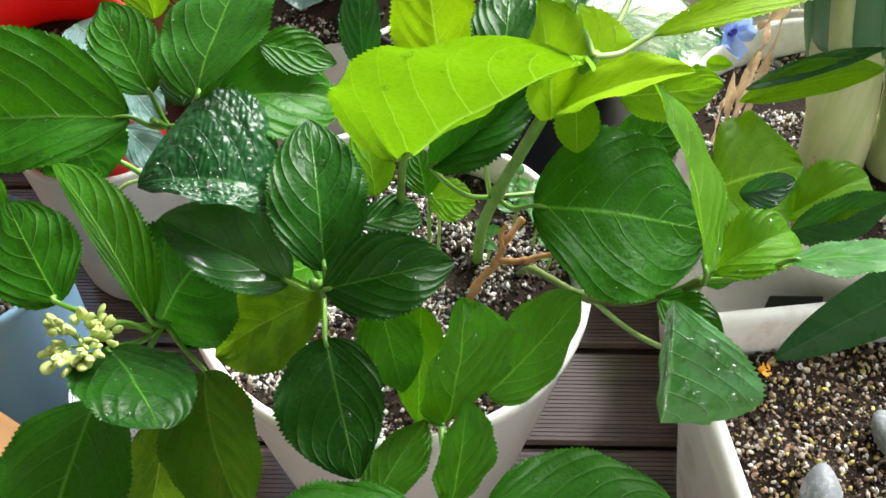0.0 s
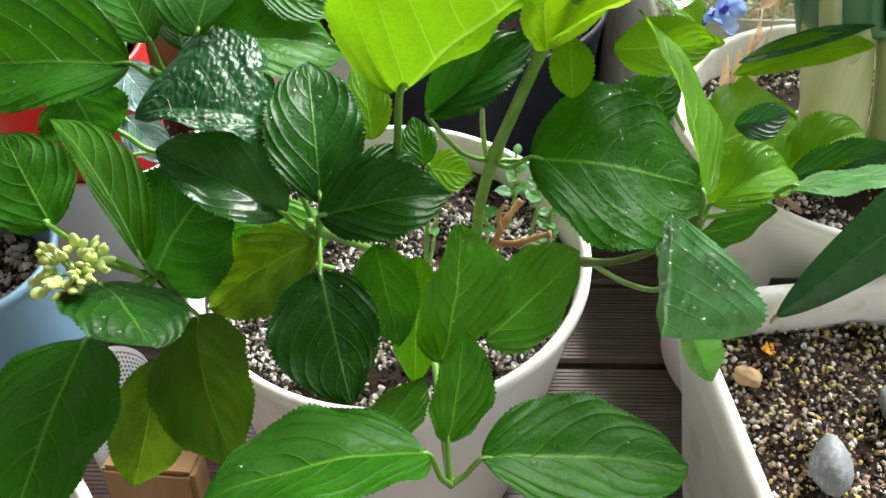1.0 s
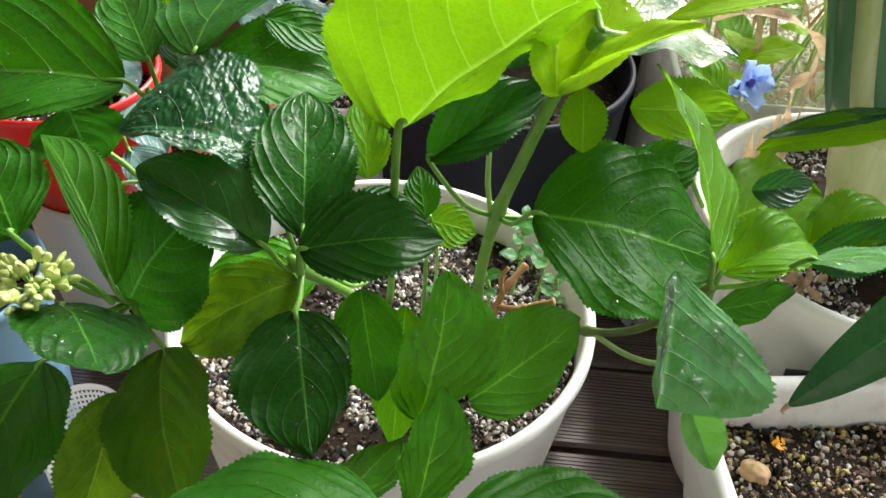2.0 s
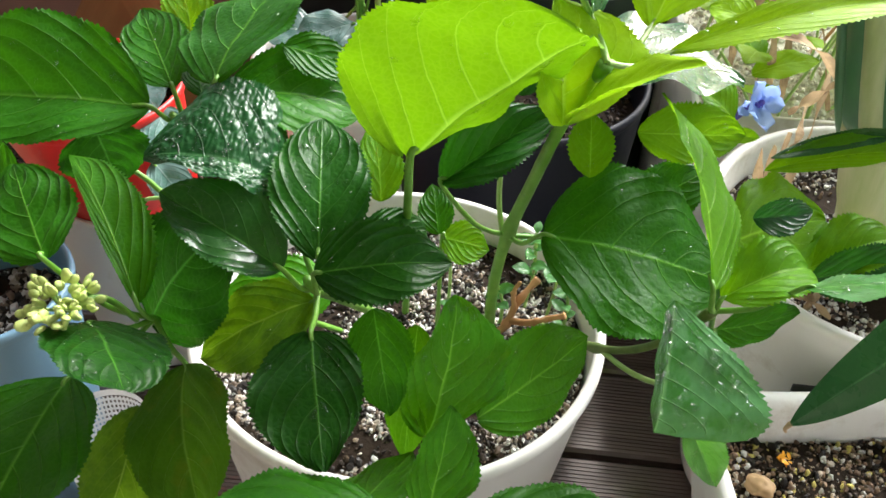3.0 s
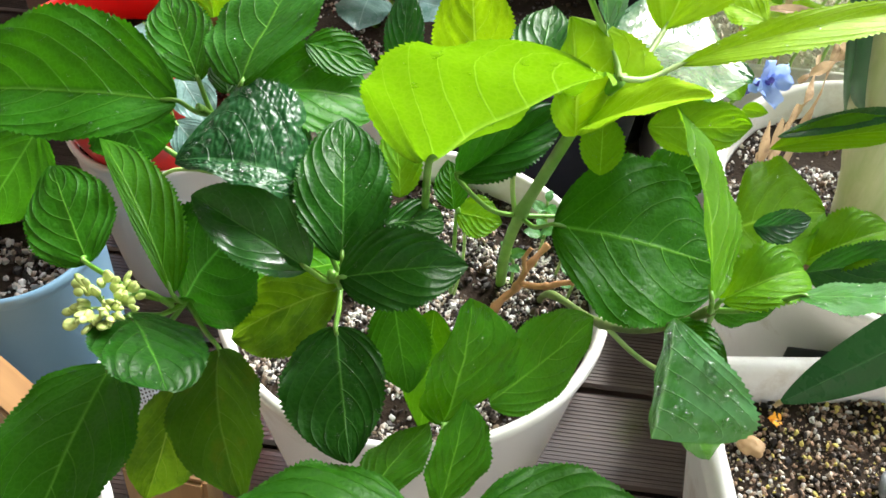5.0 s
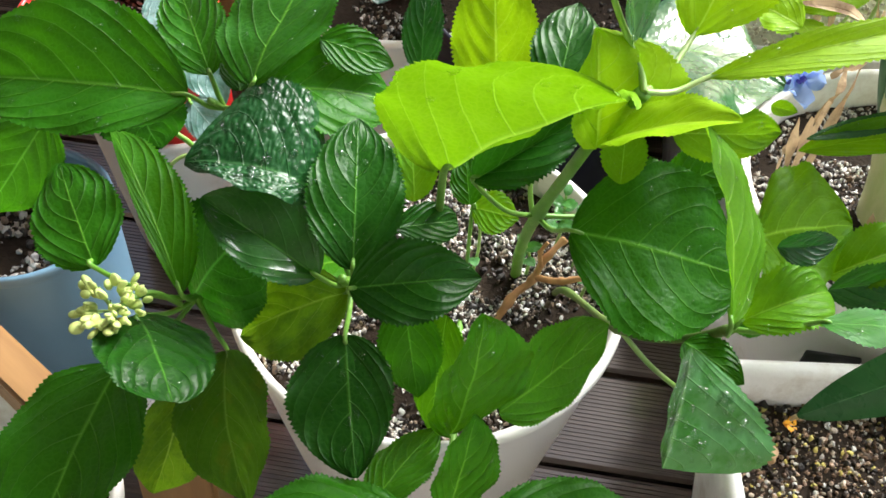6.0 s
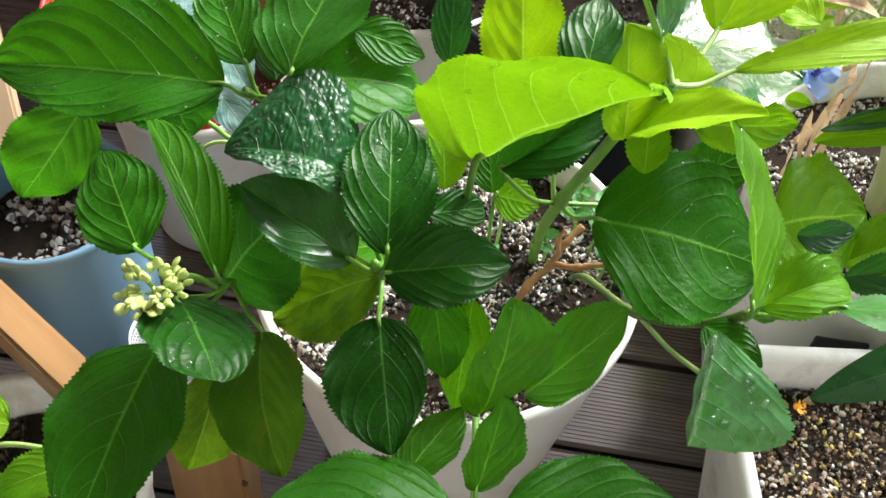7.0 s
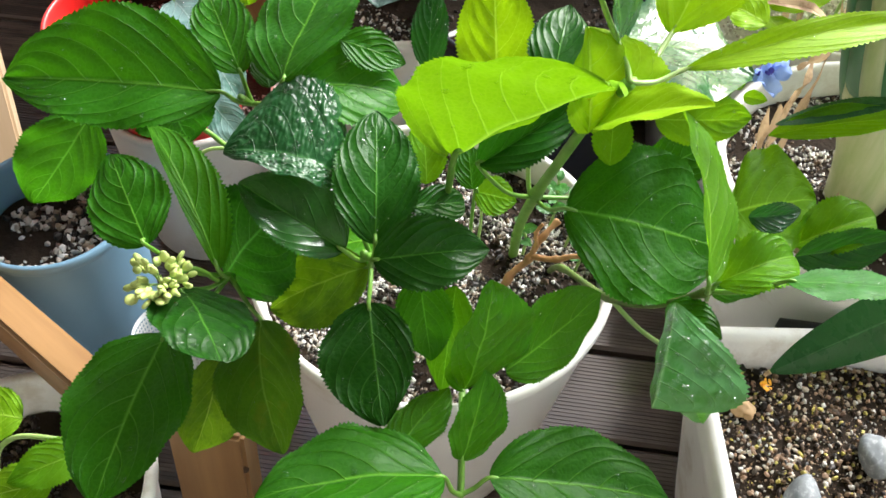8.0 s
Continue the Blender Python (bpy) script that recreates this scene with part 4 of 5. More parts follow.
# ---- buds, flower, dry stalks and the other plants ----
def ellipsoid(bm, centre, size, m3, seg=8, rings=6):
    vs = []
    for i in range(1, rings):
        a = math.pi * i / rings
        vs.append([bm.verts.new(Vector(centre) + m3 @ Vector((size[0] * math.sin(a) * math.cos(b), size[1] * math.sin(a) * math.sin(b), size[2] * math.cos(a))))
                   for b in (2 * math.pi * k / seg for k in range(seg))])
    top = bm.verts.new(Vector(centre) + m3 @ Vector((0, 0, size[2])))
    bot = bm.verts.new(Vector(centre) - m3 @ Vector((0, 0, size[2])))
    for k in range(seg):
        bm.faces.new((top, vs[0][k], vs[0][(k + 1) % seg]))
        bm.faces.new((bot, vs[-1][(k + 1) % seg], vs[-1][k]))
        for a, b in zip(vs, vs[1:]):
            bm.faces.new((a[k], b[k], b[(k + 1) % seg], a[(k + 1) % seg]))


def bud_cluster(parent, centre, root):
    """A young flower head: plump buds with split tips, on short stalks fanning out of one stem."""
    rng = random.Random(8)
    head = part("flower_head", tube([root, (Vector(root) + Vector(centre)) / 2 + Vector((0.004, 0.0, 0.006)), Vector(centre) - Vector((-0.004, 0.004, 0.010))], 0.0018, 0.0016, 8), STEM, parent, "young flower head of plump yellow-green buds")
    hub = Vector(centre) - Vector((-0.004, 0.004, 0.010))
    for k in range(54):
        d = Vector((rng.gauss(0, 1), rng.gauss(0, 1) - 0.3, abs(rng.gauss(0, 0.9)) + 0.25)).normalized()
        reach = 0.011 + 0.010 * rng.random()
        p = hub + d * reach
        m3 = d.to_track_quat("Z", "Y").to_matrix()
        bm = bmesh.new()
        s = 0.0019 + 0.0011 * rng.random()
        m3 = m3 @ Matrix.Rotation(rng.random() * 6.28, 3, "Z")
        ellipsoid(bm, p, (s * 1.2, s * 0.62, s * 1.4), m3)
        if k % 3 != 0:
            ellipsoid(bm, p + m3 @ Vector((s * 0.7, 0, s * 0.35)), (s * 0.5, s * 0.95, s * 1.25), m3)
        part("bud", bm, BUD, head)
    bm = bmesh.new()
    for k in range(18):
        d = Vector((rng.gauss(0, 1), rng.gauss(0, 1) - 0.3, abs(rng.gauss(0, 0.9)) + 0.2)).normalized()
        a, b = hub, hub + d * 0.014
        x = d.cross(Vector((0.3, 0.2, 0.9))).normalized() * 0.0006
        y = d.cross(x).normalized() * 0.0006
        q = [[bm.verts.new(c + x * i + y * j) for i, j in ((1, 0), (0, 1), (-1, 0), (0, -1))] for c in (a, b)]
        for i in range(4):
            bm.faces.new((q[0][i], q[0][(i + 1) % 4], q[1][(i + 1) % 4], q[1][i]))
    part("bud_stalks", bm, STEMPALE, head)
    return head


bud_cluster(hydrangea, (-0.143, -0.170, 0.452), (-0.122, -0.140, 0.405))


def petal_mesh(centre, out, up, size, cup, mat_name="petal"):
    """A broad rounded petal, cupped."""
    out, up = Vector(out).normalized(), Vector(up)
    up = (up - out * up.dot(out)).normalized()
    sd = up.cross(out)
    bm = bmesh.new()
    n = 8
    g = []
    for i in range(n + 1):
        s = 0.02 + 0.98 * i / n
        hw = size * 0.62 * (s ** 0.6) * max(0.02, 1 - s ** 3.5) ** 0.6
        g.append([bm.verts.new(Vector(centre) + out * (size * s * (1 - 0.15 * abs(v))) + sd * hw * v + up * (cup * size * s * s + 0.10 * size * v * v - 0.05 * size * math.sin(s * 9 + v * 3)))
                  for v in (-1, -0.5, 0, 0.5, 1)])
    for a, b in zip(g, g[1:]):
        for k in range(4):
            bm.faces.new((a[k], a[k + 1], b[k + 1], b[k]))
    return bm


def blue_flower(centre):
    """One open blossom seen half from the side: broad petals on a violet tube."""
    flower = empty("flower", centre, "blue open blossom with broad rounded petals on a violet tube", "flower")
    c = Vector(centre)
    face = Vector((0.42, -0.62, 0.50)).normalized()
    a = face.cross(Vector((0, 0, 1))).normalized()
    b = a.cross(face)
    for ang, size, cup in ((-80, 0.021, 0.20), (-10, 0.019, 0.32), (70, 0.018, 0.25), (140, 0.015, 0.45), (205, 0.015, 0.40)):
        d = a * math.cos(radians(ang)) + b * math.sin(radians(ang))
        part("petal", petal_mesh(c + face * (0.0004 * ang / 40), d + face * 0.12, face, size, cup), PETAL, flower)
    bm = bmesh.new()
    ellipsoid(bm, c + face * 0.002, (0.0024, 0.0024, 0.0030), face.to_track_quat("Z", "Y").to_matrix())
    part("flower_eye", bm, PETAL_EYE, flower, "violet eye of the blossom")
    part("flower_tube", tube([c + face * 0.001, c + Vector((-0.006, 0.004, -0.007)), c + Vector((-0.013, 0.008, -0.020))], 0.0042, 0.0022, 10, (), 0.15), PETAL_EYE, flower, "violet tube behind the petals")
    for k in range(2):
        part("petal", petal_mesh(c + Vector((-0.004, 0.002, -0.004)), Vector((-0.5, -0.2, 0.6 - 1.1 * k)), Vector((-0.5, -0.7, 0.4)), 0.011, 0.3), PETAL, flower)
    part("stalk", tube([c + Vector((-0.013, 0.008, -0.020)), c + Vector((-0.020, 0.015, -0.045)), c + Vector((-0.018, 0.020, -0.09)), (0.250, 0.118, 0.29)], 0.0016, 0.0020, 8), STEM, flower)
    leaf(flower, FRESH, (0.217, 0.074, 0.433), (0.189, 0.081, 0.452), 0.032, (0.065, -0.320, 0.945), 0.065, 0.27, "egg", lean=-0.23, drops=8, label="small fresh green leaf beside the blossom")
    leaf(flower, FRESH, c + Vector((-0.010, 0.004, -0.030)), c + Vector((0.006, -0.006, -0.024)), 0.012, (0.0, -0.6, 0.7), 0.05, 0.15)


blue_flower((0.236, 0.092, 0.437))


# dead stick and small fleshy seedlings beside the main stem
twig = empty("twig", (0.085, -0.005, 0.265), "pale brown broken twig standing in the soil", "twig")
part("shoot", tube([(0.054, -0.022, 0.258), (0.066, -0.004, 0.276), (0.078, 0.006, 0.284), (0.086, 0.016, 0.300), (0.099, 0.030, 0.3115)], 0.0030, 0.0024, 10, ((0.2, 0.4), (0.52, 0.7), (0.78, 0.35), (0.97, 0.4)), 0.35), TWIG, twig)
part("shoot", tube([(0.080, 0.008, 0.288), (0.098, 0.004, 0.292), (0.110, 0.001, 0.301), (0.120, 0.000, 0.306)], 0.0026, 0.0020, 10, ((0.4, 0.5), (0.95, 0.5)), 0.35), TWIG, twig)
part("shoot", tube([(0.084, 0.012, 0.296), (0.082, 0.016, 0.308), (0.086, 0.020, 0.316)], 0.0020, 0.0014, 8, ((0.5, 0.5),), 0.3), TWIG, twig)


def seedling(root, top, leaves, size, seed):
    rng = random.Random(seed)
    plant = empty("seedling", root, "small fleshy pale green seedling in the pot", "plant")
    part("stem", tube([root, (Vector(root) + Vector(top)) / 2 + Vector((0.003, 0.002, 0)), top], 0.0014, 0.0011, 7), STEMPALE, plant)
    for k in range(leaves):
        f = 0.45 + 0.55 * k / max(1, leaves - 1)
        p = Vector(root).lerp(Vector(top), f)
        a = k * 2.4 + seed
        d = Vector((math.cos(a), math.sin(a), 0.35)).normalized()
        s = size * (0.7 + 0.5 * rng.random())
        leaf(plant, MILDEW, p, p + d * s * 2.6, s * 1.7, (0.1 * math.cos(a), -0.4, 0.9), 0.08, 0.2, "egg", teeth=0.0006)


seedling((0.092, 0.050, 0.262), (0.094, 0.042, 0.345), 9, 0.0052, 1)
seedling((0.110, 0.044, 0.262), (0.112, 0.038, 0.345), 8, 0.0050, 2)
seedling((0.074, 0.028, 0.262), (0.070, 0.020, 0.310), 6, 0.0052, 3)
seedling((0.118, 0.014, 0.262), (0.120, 0.012, 0.320), 7, 0.0052, 4)
seedling((0.030, 0.010, 0.262), (0.036, -0.004, 0.360), 2, 0.005, 5)
leaf(hydrangea, FRESH, (0.030, -0.006, 0.372), (0.062, 0.000, 0.360), 0.030, (0.1, -0.6, 0.7), 0.05, 0.1, stalk=(0.028, 0.006, 0.270))
leaf(hydrangea, GREEN, (0.028, -0.008, 0.376), (0.020, 0.020, 0.396), 0.024, (0.0, -0.6, 0.7), 0.05, 0.1)
part("stalk", tube([(0.070, -0.022, 0.392), (0.066, -0.026, 0.420), (0.065, -0.030, 0.452)], 0.0019, 0.0015, 8), STEMPALE, hydrangea)


# the strap-leaved plant that leans in over the planter
strap = empty("strap_leaf_plant", (0.40, -0.16, 0.25), "dark green strap-leaved plant growing in the planter", "plant")
leaf(strap, STRAP, (0.282, -0.168, 0.520), (0.2425, -0.1195, 0.352), 0.036, (-0.80, -0.55, 0.10), -0.05, 0.30, "strap", wave=0.01, teeth=0.0, quilt=0.0, label="long dark green pointed strap leaf with a dry tip")
part("leaf_base", tube([(0.40, -0.16, 0.245), (0.385, -0.175, 0.40), (0.335, -0.180, 0.520), (0.284, -0.169, 0.522)], 0.006, 0.003, 8), STRAP, strap)
part("dry_tip", tube([(0.2428, -0.1200, 0.354), (0.2420, -0.1180, 0.347), (0.2445, -0.1150, 0.341)], 0.0018, 0.0007, 7), DRY, strap, "dry brown leaf tip")


# thick leek-like stems and dry leaves in the round pot
def sheathed_stem(points, r0, r1, label):
    plant = empty("bulb_plant", (points[0][0], points[0][1], points[0][2]), label, "plant")
    part("neck", tube(points[:3], r0, r0 * 0.96, 20, (), 0.04), BULB, plant, "pale fleshy neck of the plant")
    part("sheath", tube(points[2:], r0 * 0.97, r1, 20, (), 0.05), SHEATH, plant, "upright green leaf sheaths")
    for k in range(4):
        a = 1.2 + k * 1.5
        o = Vector((math.cos(a), math.sin(a), 0)) * r0 * 0.9
        p = [Vector(q) + o for q in points[1:]]
        part("sheath", tube([p[0] + Vector((0, 0, 0.03 * k)), *p[1:]], r0 * 0.30, r1 * 0.35, 10), SHEATH if k % 2 else BULB, plant)
    top = Vector(points[-1])
    leaf(plant, STRAP, top - Vector((0.004, 0, 0.05)), top + Vector((0.16, -0.02, 0.05)), 0.036, (-0.4, -0.1, 0.9), 0.16, 0.4, "strap", wave=0.02, teeth=0.0, quilt=0.0, label="long arching strap leaf")
    leaf(plant, STRAP, top - Vector((-0.004, 0, 0.05)), top + Vector((0.13, -0.10, 0.03)), 0.032, (-0.4, 0.1, 0.9), 0.16, 0.4, "strap", wave=0.02, teeth=0.0, quilt=0.0)


sheathed_stem([(0.362, 0.125, 0.285), (0.352, 0.12, 0.335), (0.329, 0.115, 0.42), (0.306, 0.111, 0.50), (0.288, 0.11, 0.565)], 0.027, 0.022, "thick upright leek-like stem with pale neck")
sheathed_stem([(0.416, 0.120, 0.285), (0.406, 0.115, 0.34), (0.384, 0.11, 0.42), (0.360, 0.106, 0.50), (0.340, 0.105, 0.575)], 0.026, 0.022, "thick upright green stem beside the other")


def dry_strip(points, w, seed):
    """A curled dry leaf strip."""
    rng = random.Random(seed)
    pts = [Vector(p) for p in points]
    bm = bmesh.new()
    uvl = bm.loops.layers.uv.new("UVMap")
    rows = []
    n = 14
    for i in range(n + 1):
        f = i / n * (len(pts) - 1)
        k = min(int(f), len(pts) - 2)
        p = pts[k].lerp(pts[k + 1], f - k)
        d = (pts[k + 1] - pts[k]).normalized()
        s = d.cross(Vector((0.1, 0.6, 0.8))).normalized()
        u = s.cross(d)
        ww = 0.72 * w * (0.3 + 0.7 * math.sin(math.pi * (0.12 + 0.8 * i / n)))
        tw = 1.3 * math.sin(i * 0.55 + seed * 1.7)
        rows.append([bm.verts.new(p + (s * math.cos(tw) + u * math.sin(tw)) * ww * v + u * (0.35 * ww * v * v)) for v in (-1, -0.5, 0, 0.5, 1)])
    for i in range(n):
        for k in range(4):
            f = bm.faces.new((rows[i][k], rows[i][k + 1], rows[i + 1][k + 1], rows[i + 1][k]))
            for lp, q in zip(f.loops, ((i, k), (i, k + 1), (i + 1, k + 1), (i + 1, k))):
                lp[uvl].uv = (q[0] / n, q[1] / 2 - 1)
    return tagged(part("dry_leaf", bm, DRY), "curled dry tan leaf lying in the round pot", "dry leaf", "dry leaves in the pot")


for k, (a, b, c, w) in enumerate((((0.258, 0.085, 0.292), (0.255, 0.095, 0.340), (0.250, 0.100, 0.395), 0.007), ((0.272, 0.100, 0.292), (0.266, 0.110, 0.345), (0.272, 0.118, 0.400), 0.005),
                                  ((0.290, 0.150, 0.296), (0.318, 0.205, 0.345), (0.340, 0.268, 0.380), 0.006), ((0.280, 0.170, 0.300), (0.310, 0.205, 0.340), (0.325, 0.260, 0.350), 0.005),
                                  ((0.250, 0.020, 0.300), (0.280, 0.032, 0.303), (0.305, 0.022, 0.298), 0.004), ((0.290, 0.030, 0.298), (0.306, 0.050, 0.305), (0.312, 0.085, 0.300), 0.004),
                                  ((0.272, 0.060, 0.300), (0.298, 0.056, 0.306), (0.316, 0.070, 0.302), 0.003), ((0.262, 0.130, 0.296), (0.268, 0.150, 0.32), (0.300, 0.185, 0.312), 0.004))):
    dry_strip((a, b, c), w, k)
# a long arched dry leaf hanging over
dry_strip(((0.211, 0.13, 0.462), (0.235, 0.13, 0.470), (0.259, 0.13, 0.469), (0.281, 0.13, 0.457), (0.301, 0.13, 0.436), (0.314, 0.13, 0.403), (0.316, 0.13, 0.37)), 0.006, 31)
dry_strip(((0.277, 0.15, 0.396), (0.291, 0.15, 0.410), (0.307, 0.15, 0.428)), 0.006, 32)
dry_strip(((0.250, 0.085, 0.300), (0.256, 0.090, 0.345), (0.258, 0.098, 0.400)), 0.006, 33)
dry_strip(((0.276, 0.060, 0.296), (0.296, 0.046, 0.305), (0.312, 0.030, 0.300)), 0.006, 34)
dry_strip(((0.318, 0.055, 0.298), (0.328, 0.075, 0.306), (0.334, 0.098, 0.312)), 0.007, 35)
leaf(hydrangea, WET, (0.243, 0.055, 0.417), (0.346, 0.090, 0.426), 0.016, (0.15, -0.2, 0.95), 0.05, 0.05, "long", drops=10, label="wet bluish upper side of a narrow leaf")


# pot at the near left with a small plant, and the perforated basket
round_pot("plant_pot", (-0.290, -0.216), 0.105, 0.08, 0.205, 0.008, PLANTER, "white weathered pot holding dark soil", 0.045, BARK, 1600, (0.0012, 0.004), 31)
sprout = empty("sprout", (-0.29, -0.24, 0.16), "yellow-green sprout growing in the weathered pot", "plant")
leaf(sprout, LIME, (-0.276, -0.186, 0.266), (-0.312, -0.190, 0.274), 0.040, (0.05, -0.3, 1), 0.06, 0.10, "round")
leaf(sprout, FRESH, (-0.220, -0.205, 0.268), (-0.266, -0.236, 0.266), 0.034, (0.05, -0.3, 1), 0.08, 0.22)
leaf(sprout, LIME, (-0.240, -0.226, 0.256), (-0.290, -0.246, 0.252), 0.036, (0.0, -0.3, 1), 0.06, 0.2)
part("stem", tube([(-0.29, -0.24, 0.16), (-0.292, -0.214, 0.240), (-0.276, -0.202, 0.266), (-0.240, -0.200, 0.270), (-0.214, -0.202, 0.268)], 0.0022, 0.0018, 8), STEMPALE, sprout)


def basket(centre, r, h):
    b = empty("basket", (centre[0], centre[1], 0), "white perforated plastic basket standing on the deck", "basket")
    bm = bmesh.new()
    cols, rows = 64, 30
    for i in range(cols):
        a0, a1 = 2 * math.pi * i / cols, 2 * math.pi * (i + 0.52) / cols
        v = [bm.verts.new((centre[0] + rr * math.cos(a), centre[1] + rr * math.sin(a), z)) for a, rr, z in ((a0, r * 0.85, 0.0), (a1, r * 0.85, 0.0), (a1, r, h), (a0, r, h))]
        bm.faces.new(v)
    for j in range(rows + 1):
        z0 = h * j / rows
        z1 = z0 + h / rows * (0.5 if j < rows else 1.2)
        ra, rb = r * (0.85 + 0.15 * z0 / h) + 0.0006, r * (0.85 + 0.15 * z1 / h) + 0.0006
        q = [[bm.verts.new((centre[0] + rr * math.cos(a), centre[1] + rr * math.sin(a), z)) for rr, z in ((ra, z0), (rb, z1))] for a in (2 * math.pi * k / 64 for k in range(64))]
        for k in range(64):
            bm.faces.new((q[k][0], q[(k + 1) % 64][0], q[(k + 1) % 64][1], q[k][1]))
    tagged(part("lattice", bm, MESHWHITE, b), "white perforated wall", kind="stuff")


basket((-0.228, -0.044), 0.034, 0.175)
leaf(hydrangea, GREEN, (0.160, -0.125, 0.420), (0.190, -0.150, 0.425), 0.026, (0.2, -0.5, 0.84), 0.05, 0.1, drops=4)
part("stalk", tube([(0.136, -0.076, 0.353), (0.150, -0.110, 0.372), (0.160, -0.140, 0.398), (0.155, -0.170, 0.440)], 0.0018, 0.0014, 8), STEMPALE, hydrangea)

# ---- behind: another pot, dark crate, stands, and plants outside ----
round_pot("plant_pot", (-0.10, 0.40), 0.12, 0.09, 0.27, 0.006, WHITEPOT, "white pot with a wet pale-leaved plant behind the hydrangea", 0.03, PERLITE, 1200, (0.0012, 0.004), 41)
pale = empty("pale_leaf_plant", (-0.10, 0.40, 0.24), "wet grey-green plant with thick stems in a white pot", "plant")
for k, (b, t, w) in enumerate((((-0.10, 0.37, 0.33), (-0.155, 0.33, 0.32), 0.05), ((-0.09, 0.37, 0.34), (-0.04, 0.33, 0.33), 0.05), ((-0.10, 0.38, 0.36), (-0.13, 0.42, 0.40), 0.045), ((-0.08, 0.38, 0.38), (-0.03, 0.40, 0.42), 0.05), ((-0.10, 0.36, 0.30), (-0.10, 0.30, 0.30), 0.05), ((-0.15, 0.40, 0.30), (-0.21, 0.40, 0.30), 0.05), ((-0.05, 0.36, 0.30), (0.0, 0.33, 0.31), 0.045))):
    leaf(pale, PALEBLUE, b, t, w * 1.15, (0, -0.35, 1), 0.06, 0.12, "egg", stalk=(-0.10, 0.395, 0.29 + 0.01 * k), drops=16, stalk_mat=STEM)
part("stem", tube([(-0.10, 0.40, 0.24), (-0.098, 0.392, 0.34), (-0.10, 0.385, 0.50)], 0.005, 0.004, 9), STEM, pale)
part("stem", tube([(-0.085, 0.40, 0.24), (-0.080, 0.392, 0.34), (-0.078, 0.385, 0.48)], 0.003, 0.003, 9), STEMPALE, pale)

crate = empty("storage_box", (0.10, 0.62, 0.0), "dark grey-green plastic box behind the pots", "box")
part("body", box(bmesh.new(), (-0.06, 0.52, 0.0), (0.24, 0.80, 0.42), bevel=0.012), plain("dark green plastic", (0.012, 0.024, 0.020), 0.5, 0.3, 9.0), crate)
part("lid", box(bmesh.new(), (-0.07, 0.51, 0.42), (0.25, 0.81, 0.445), bevel=0.006), plain("dark plastic lid", (0.016, 0.028, 0.024), 0.5, 0.3, 9.0), crate)

panel = empty("brown_board", (-0.42, 0.57, 0.0), "mid-brown wooden board standing behind the pots", "board")
part("board", box(bmesh.new(), (-0.615, 0.56, 0.0), (-0.23, 0.58, 0.46), bevel=0.003), BROWNWALL, panel)
trestle = empty("trestle", (-0.42, 0.51, 0.0), "orange-brown wooden trestle before the brown board", "trestle")
beam(trestle, (-0.590, 0.53, 0.0), (-0.300, 0.53, 0.466), 0.064, 0.020, PINE, up=(0, 1, 0), name="leg")
beam(trestle, (-0.262, 0.505, 0.0), (-0.447, 0.505, 0.466), 0.070, 0.020, PINE, up=(0, 1, 0), name="leg")
wetplant = empty("blue_leaf_plant", (-0.33, 0.26, 0.23), "pale blue-grey wet-leaved plant growing in the red pot", "plant")
part("stem", tube([(-0.335, 0.265, 0.228), (-0.315, 0.25, 0.29), (-0.286, 0.232, 0.332)], 0.0024, 0.0018, 8), STEM, wetplant)
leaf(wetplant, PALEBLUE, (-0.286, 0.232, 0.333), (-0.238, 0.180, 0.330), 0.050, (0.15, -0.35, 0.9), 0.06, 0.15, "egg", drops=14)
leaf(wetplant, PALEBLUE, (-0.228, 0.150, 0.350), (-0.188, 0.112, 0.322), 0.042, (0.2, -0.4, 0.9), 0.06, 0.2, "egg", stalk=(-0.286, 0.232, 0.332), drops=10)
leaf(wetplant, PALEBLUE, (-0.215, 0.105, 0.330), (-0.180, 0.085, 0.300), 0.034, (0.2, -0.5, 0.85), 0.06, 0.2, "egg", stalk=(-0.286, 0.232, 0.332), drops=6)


# sunlit trough with dry stalks and yellow-green seedlings further back
trough = empty("planter", (0.60, 0.50, 0.0), "white trough with pale grit and dry stalks in the light", "planter")
for lo, hi in (((0.25, 0.300, 0.0), (0.95, 0.314, 0.30)), ((0.25, 0.72, 0.0), (0.95, 0.734, 0.30)), ((0.236, 0.300, 0.0), (0.25, 0.734, 0.30)), ((0.95, 0.300, 0.0), (0.964, 0.734, 0.30))):
    part("wall", box(bmesh.new(), lo, hi, bevel=0.004), PLANTER, trough)
tagged(part("soil", box(bmesh.new(), (0.251, 0.315, 0.20), (0.949, 0.719, 0.268), bevel=0), PALESOIL), "pale gritty soil in the trough", "soil", kind="stuff")
tagged(part("soil_grains", grains(9000, lambda rng: (0.255 + 0.69 * rng.random(), 0.318 + 0.398 * rng.random(), 0.2685), (0.0014, 0.0048), 51), PALEGRIT, smooth=False), "pale grit covering the trough soil", "grit", kind="stuff")
rng_back = random.Random(77)
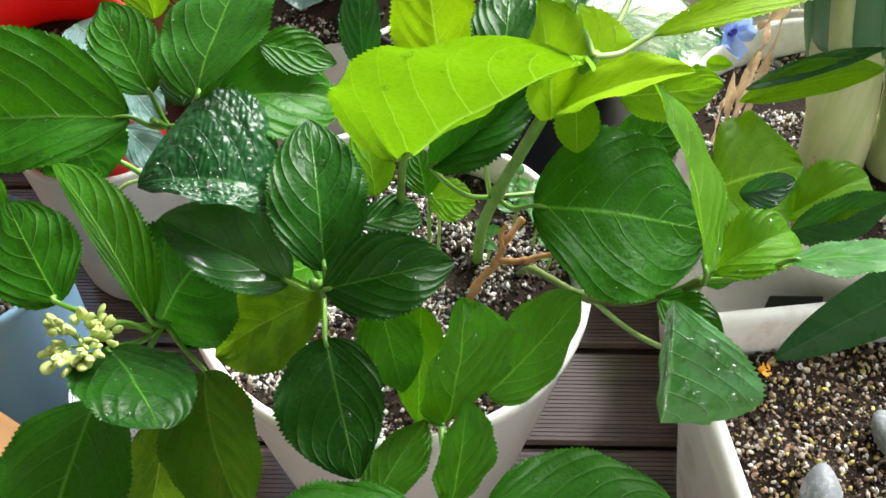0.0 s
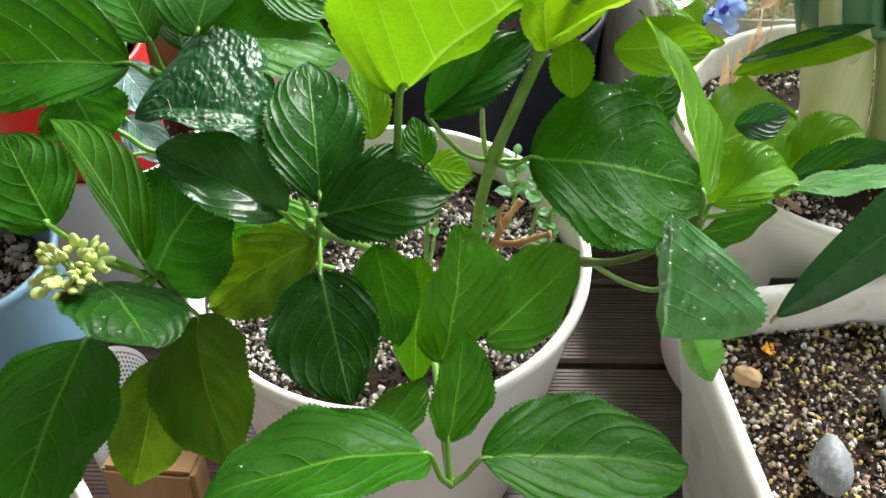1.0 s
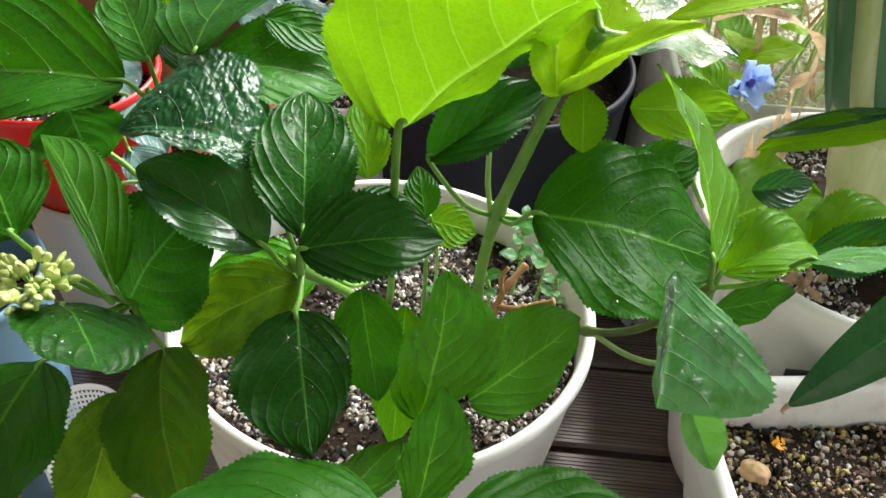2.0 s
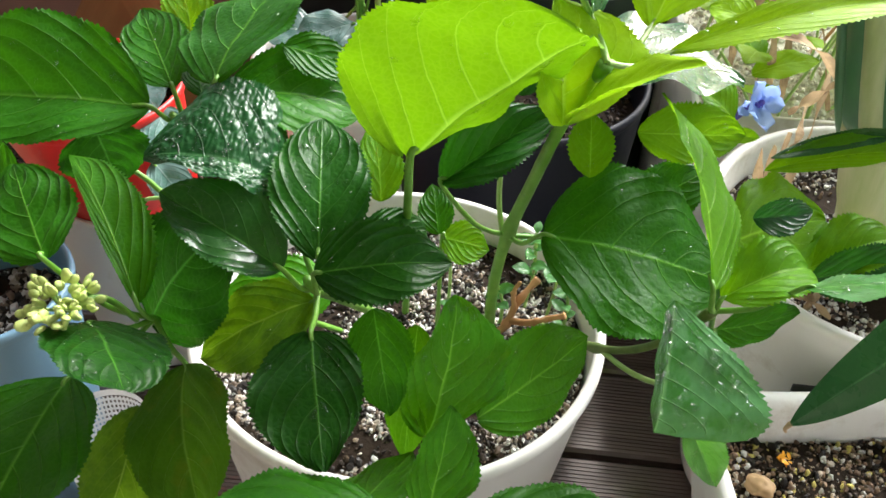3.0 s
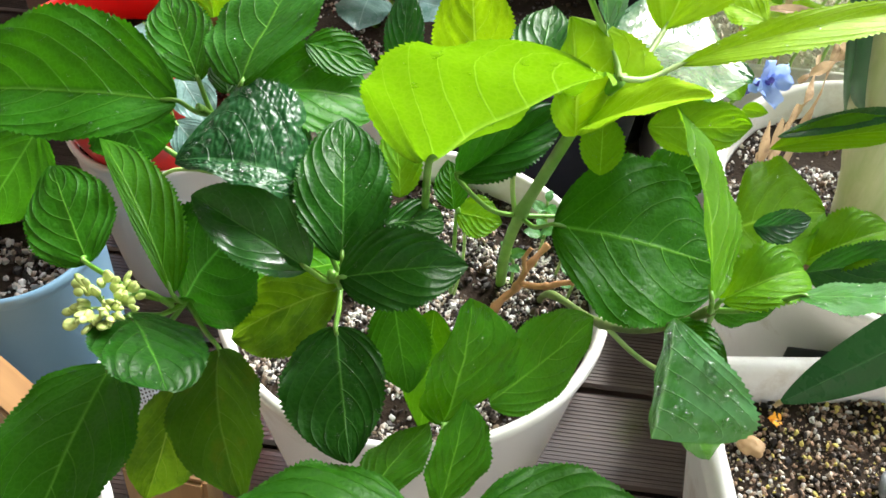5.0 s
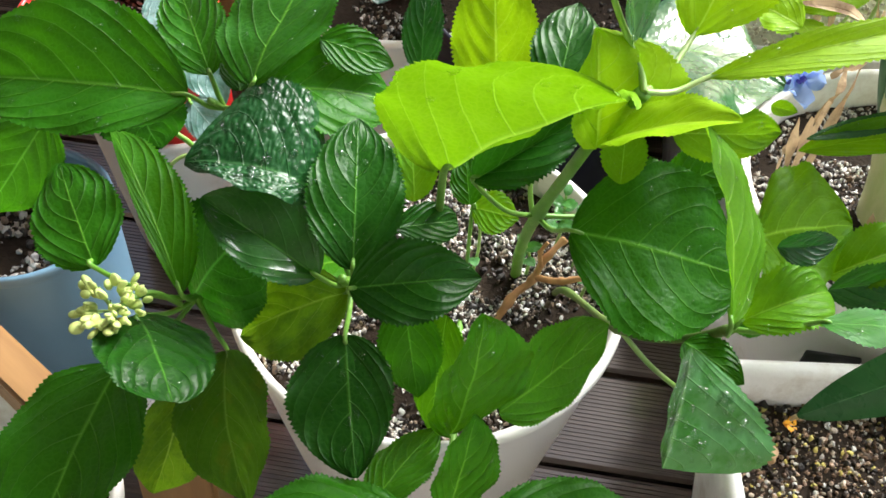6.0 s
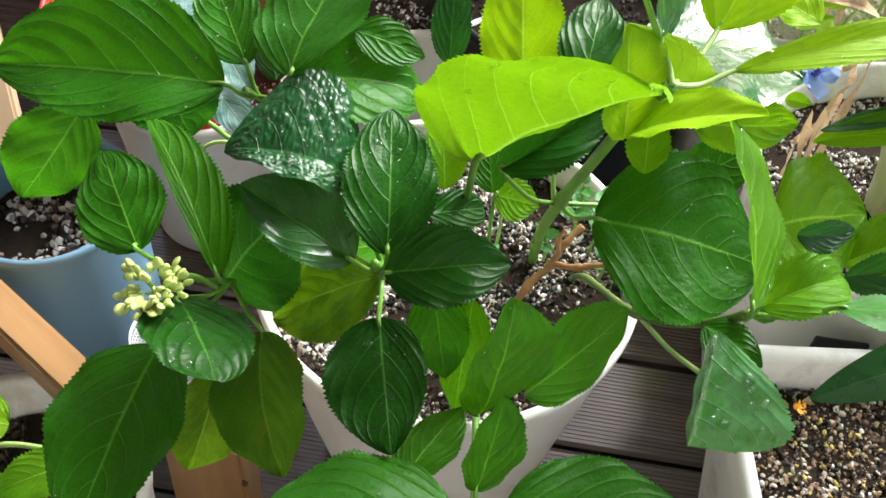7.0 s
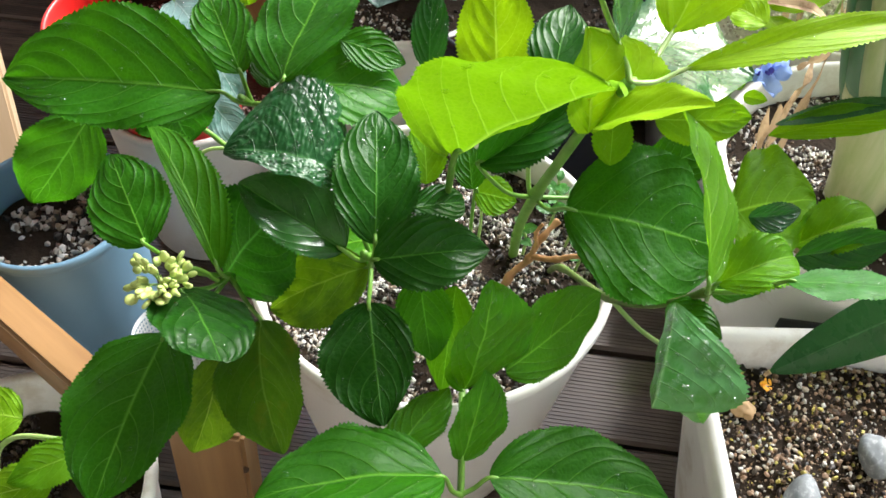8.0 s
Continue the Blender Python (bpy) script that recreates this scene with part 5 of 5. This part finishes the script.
for k in range(44):
    x, y = 0.27 + 0.50 * rng_back.random() ** 1.3, 0.33 + 0.36 * rng_back.random()
    sprig = empty("seedling", (x, y, 0.268), "thin yellow-green seedling standing in the trough", "plant", "seedlings in the trough")
    top = (x + rng_back.gauss(0, 0.03), y + rng_back.gauss(0, 0.03), 0.34 + 0.15 * rng_back.random())
    part("stem", tube([(x, y, 0.268), ((x + top[0]) / 2 + 0.008, (y + top[1]) / 2, (0.268 + top[2]) / 2), top], 0.0022, 0.0014, 6), STEMPALE if k % 3 else TWIG, sprig)
    for j in range(5):
        f = 0.35 + 0.65 * j / 4
        p = Vector((x, y, 0.268)).lerp(Vector(top), f)
        a = rng_back.random() * 6.28
        leaf(sprig, SUNNY if k % 4 else YELLOW, p, p + Vector((math.cos(a), math.sin(a), 0.3 * rng_back.random())) * (0.022 + 0.02 * rng_back.random()), 0.016, (0.1, -0.2, 1), 0.05, 0.1)
for k in range(6):
    x, y = 0.27 + 0.30 * rng_back.random(), 0.34 + 0.25 * rng_back.random()
    dry_strip(((x, y, 0.27), (x + rng_back.gauss(0, 0.03), y - 0.01, 0.34), (x + rng_back.gauss(0, 0.06), y - 0.02, 0.42)), 0.004, 20 + k)

for k in range(14):
    x, y = 0.27 + 0.16 * rng_back.random(), 0.33 + 0.20 * rng_back.random()
    h = 0.34 + 0.12 * rng_back.random()
    tuft = empty("young_plant", (x, y, 0.268), "bright yellow-green young plant in the sunlit trough", "plant", "young plants in the trough")
    part("stem", tube([(x, y, 0.268), (x + 0.006, y, 0.30), (x + rng_back.gauss(0, 0.02), y - 0.01, h)], 0.0020, 0.0014, 6), STEMPALE, tuft)
    for j in range(4):
        a = rng_back.random() * 6.28
        b = Vector((x, y - 0.005, h - 0.012 * j))
        leaf(tuft, SUNNY if (k + j) % 3 else FRESH, b, b + Vector((math.cos(a), math.sin(a), 0.2)) * (0.040 + 0.025 * rng_back.random()), 0.034, (0.05, -0.3, 1), 0.08, 0.15, "egg")
for k in range(12):
    x, y = 0.26 + 0.32 * rng_back.random(), 0.32 + 0.30 * rng_back.random()
    q = rng_back.gauss(0, 0.06)
    dry_strip(((x, y, 0.275), (x + q * 0.4, y - 0.01, 0.36), (x + q, y - 0.03, 0.43), (x + q * 1.7, y - 0.05, 0.40)), 0.006 + 0.004 * rng_back.random(), 60 + k)

part("stalk", tube([APEX, (0.108, -0.064, 0.553), (0.095, -0.061, 0.576), (0.083, -0.060, 0.600)], 0.0019, 0.0014, 8), STEMPALE, hydrangea)

card = part("plant_tag", box(bmesh.new(), (0.286, -0.014, 0.0), (0.326, -0.010, 0.272), bevel=0.0005), BLACK)
tagged(card, "black plastic tag standing between planter and pot", "plant tag")
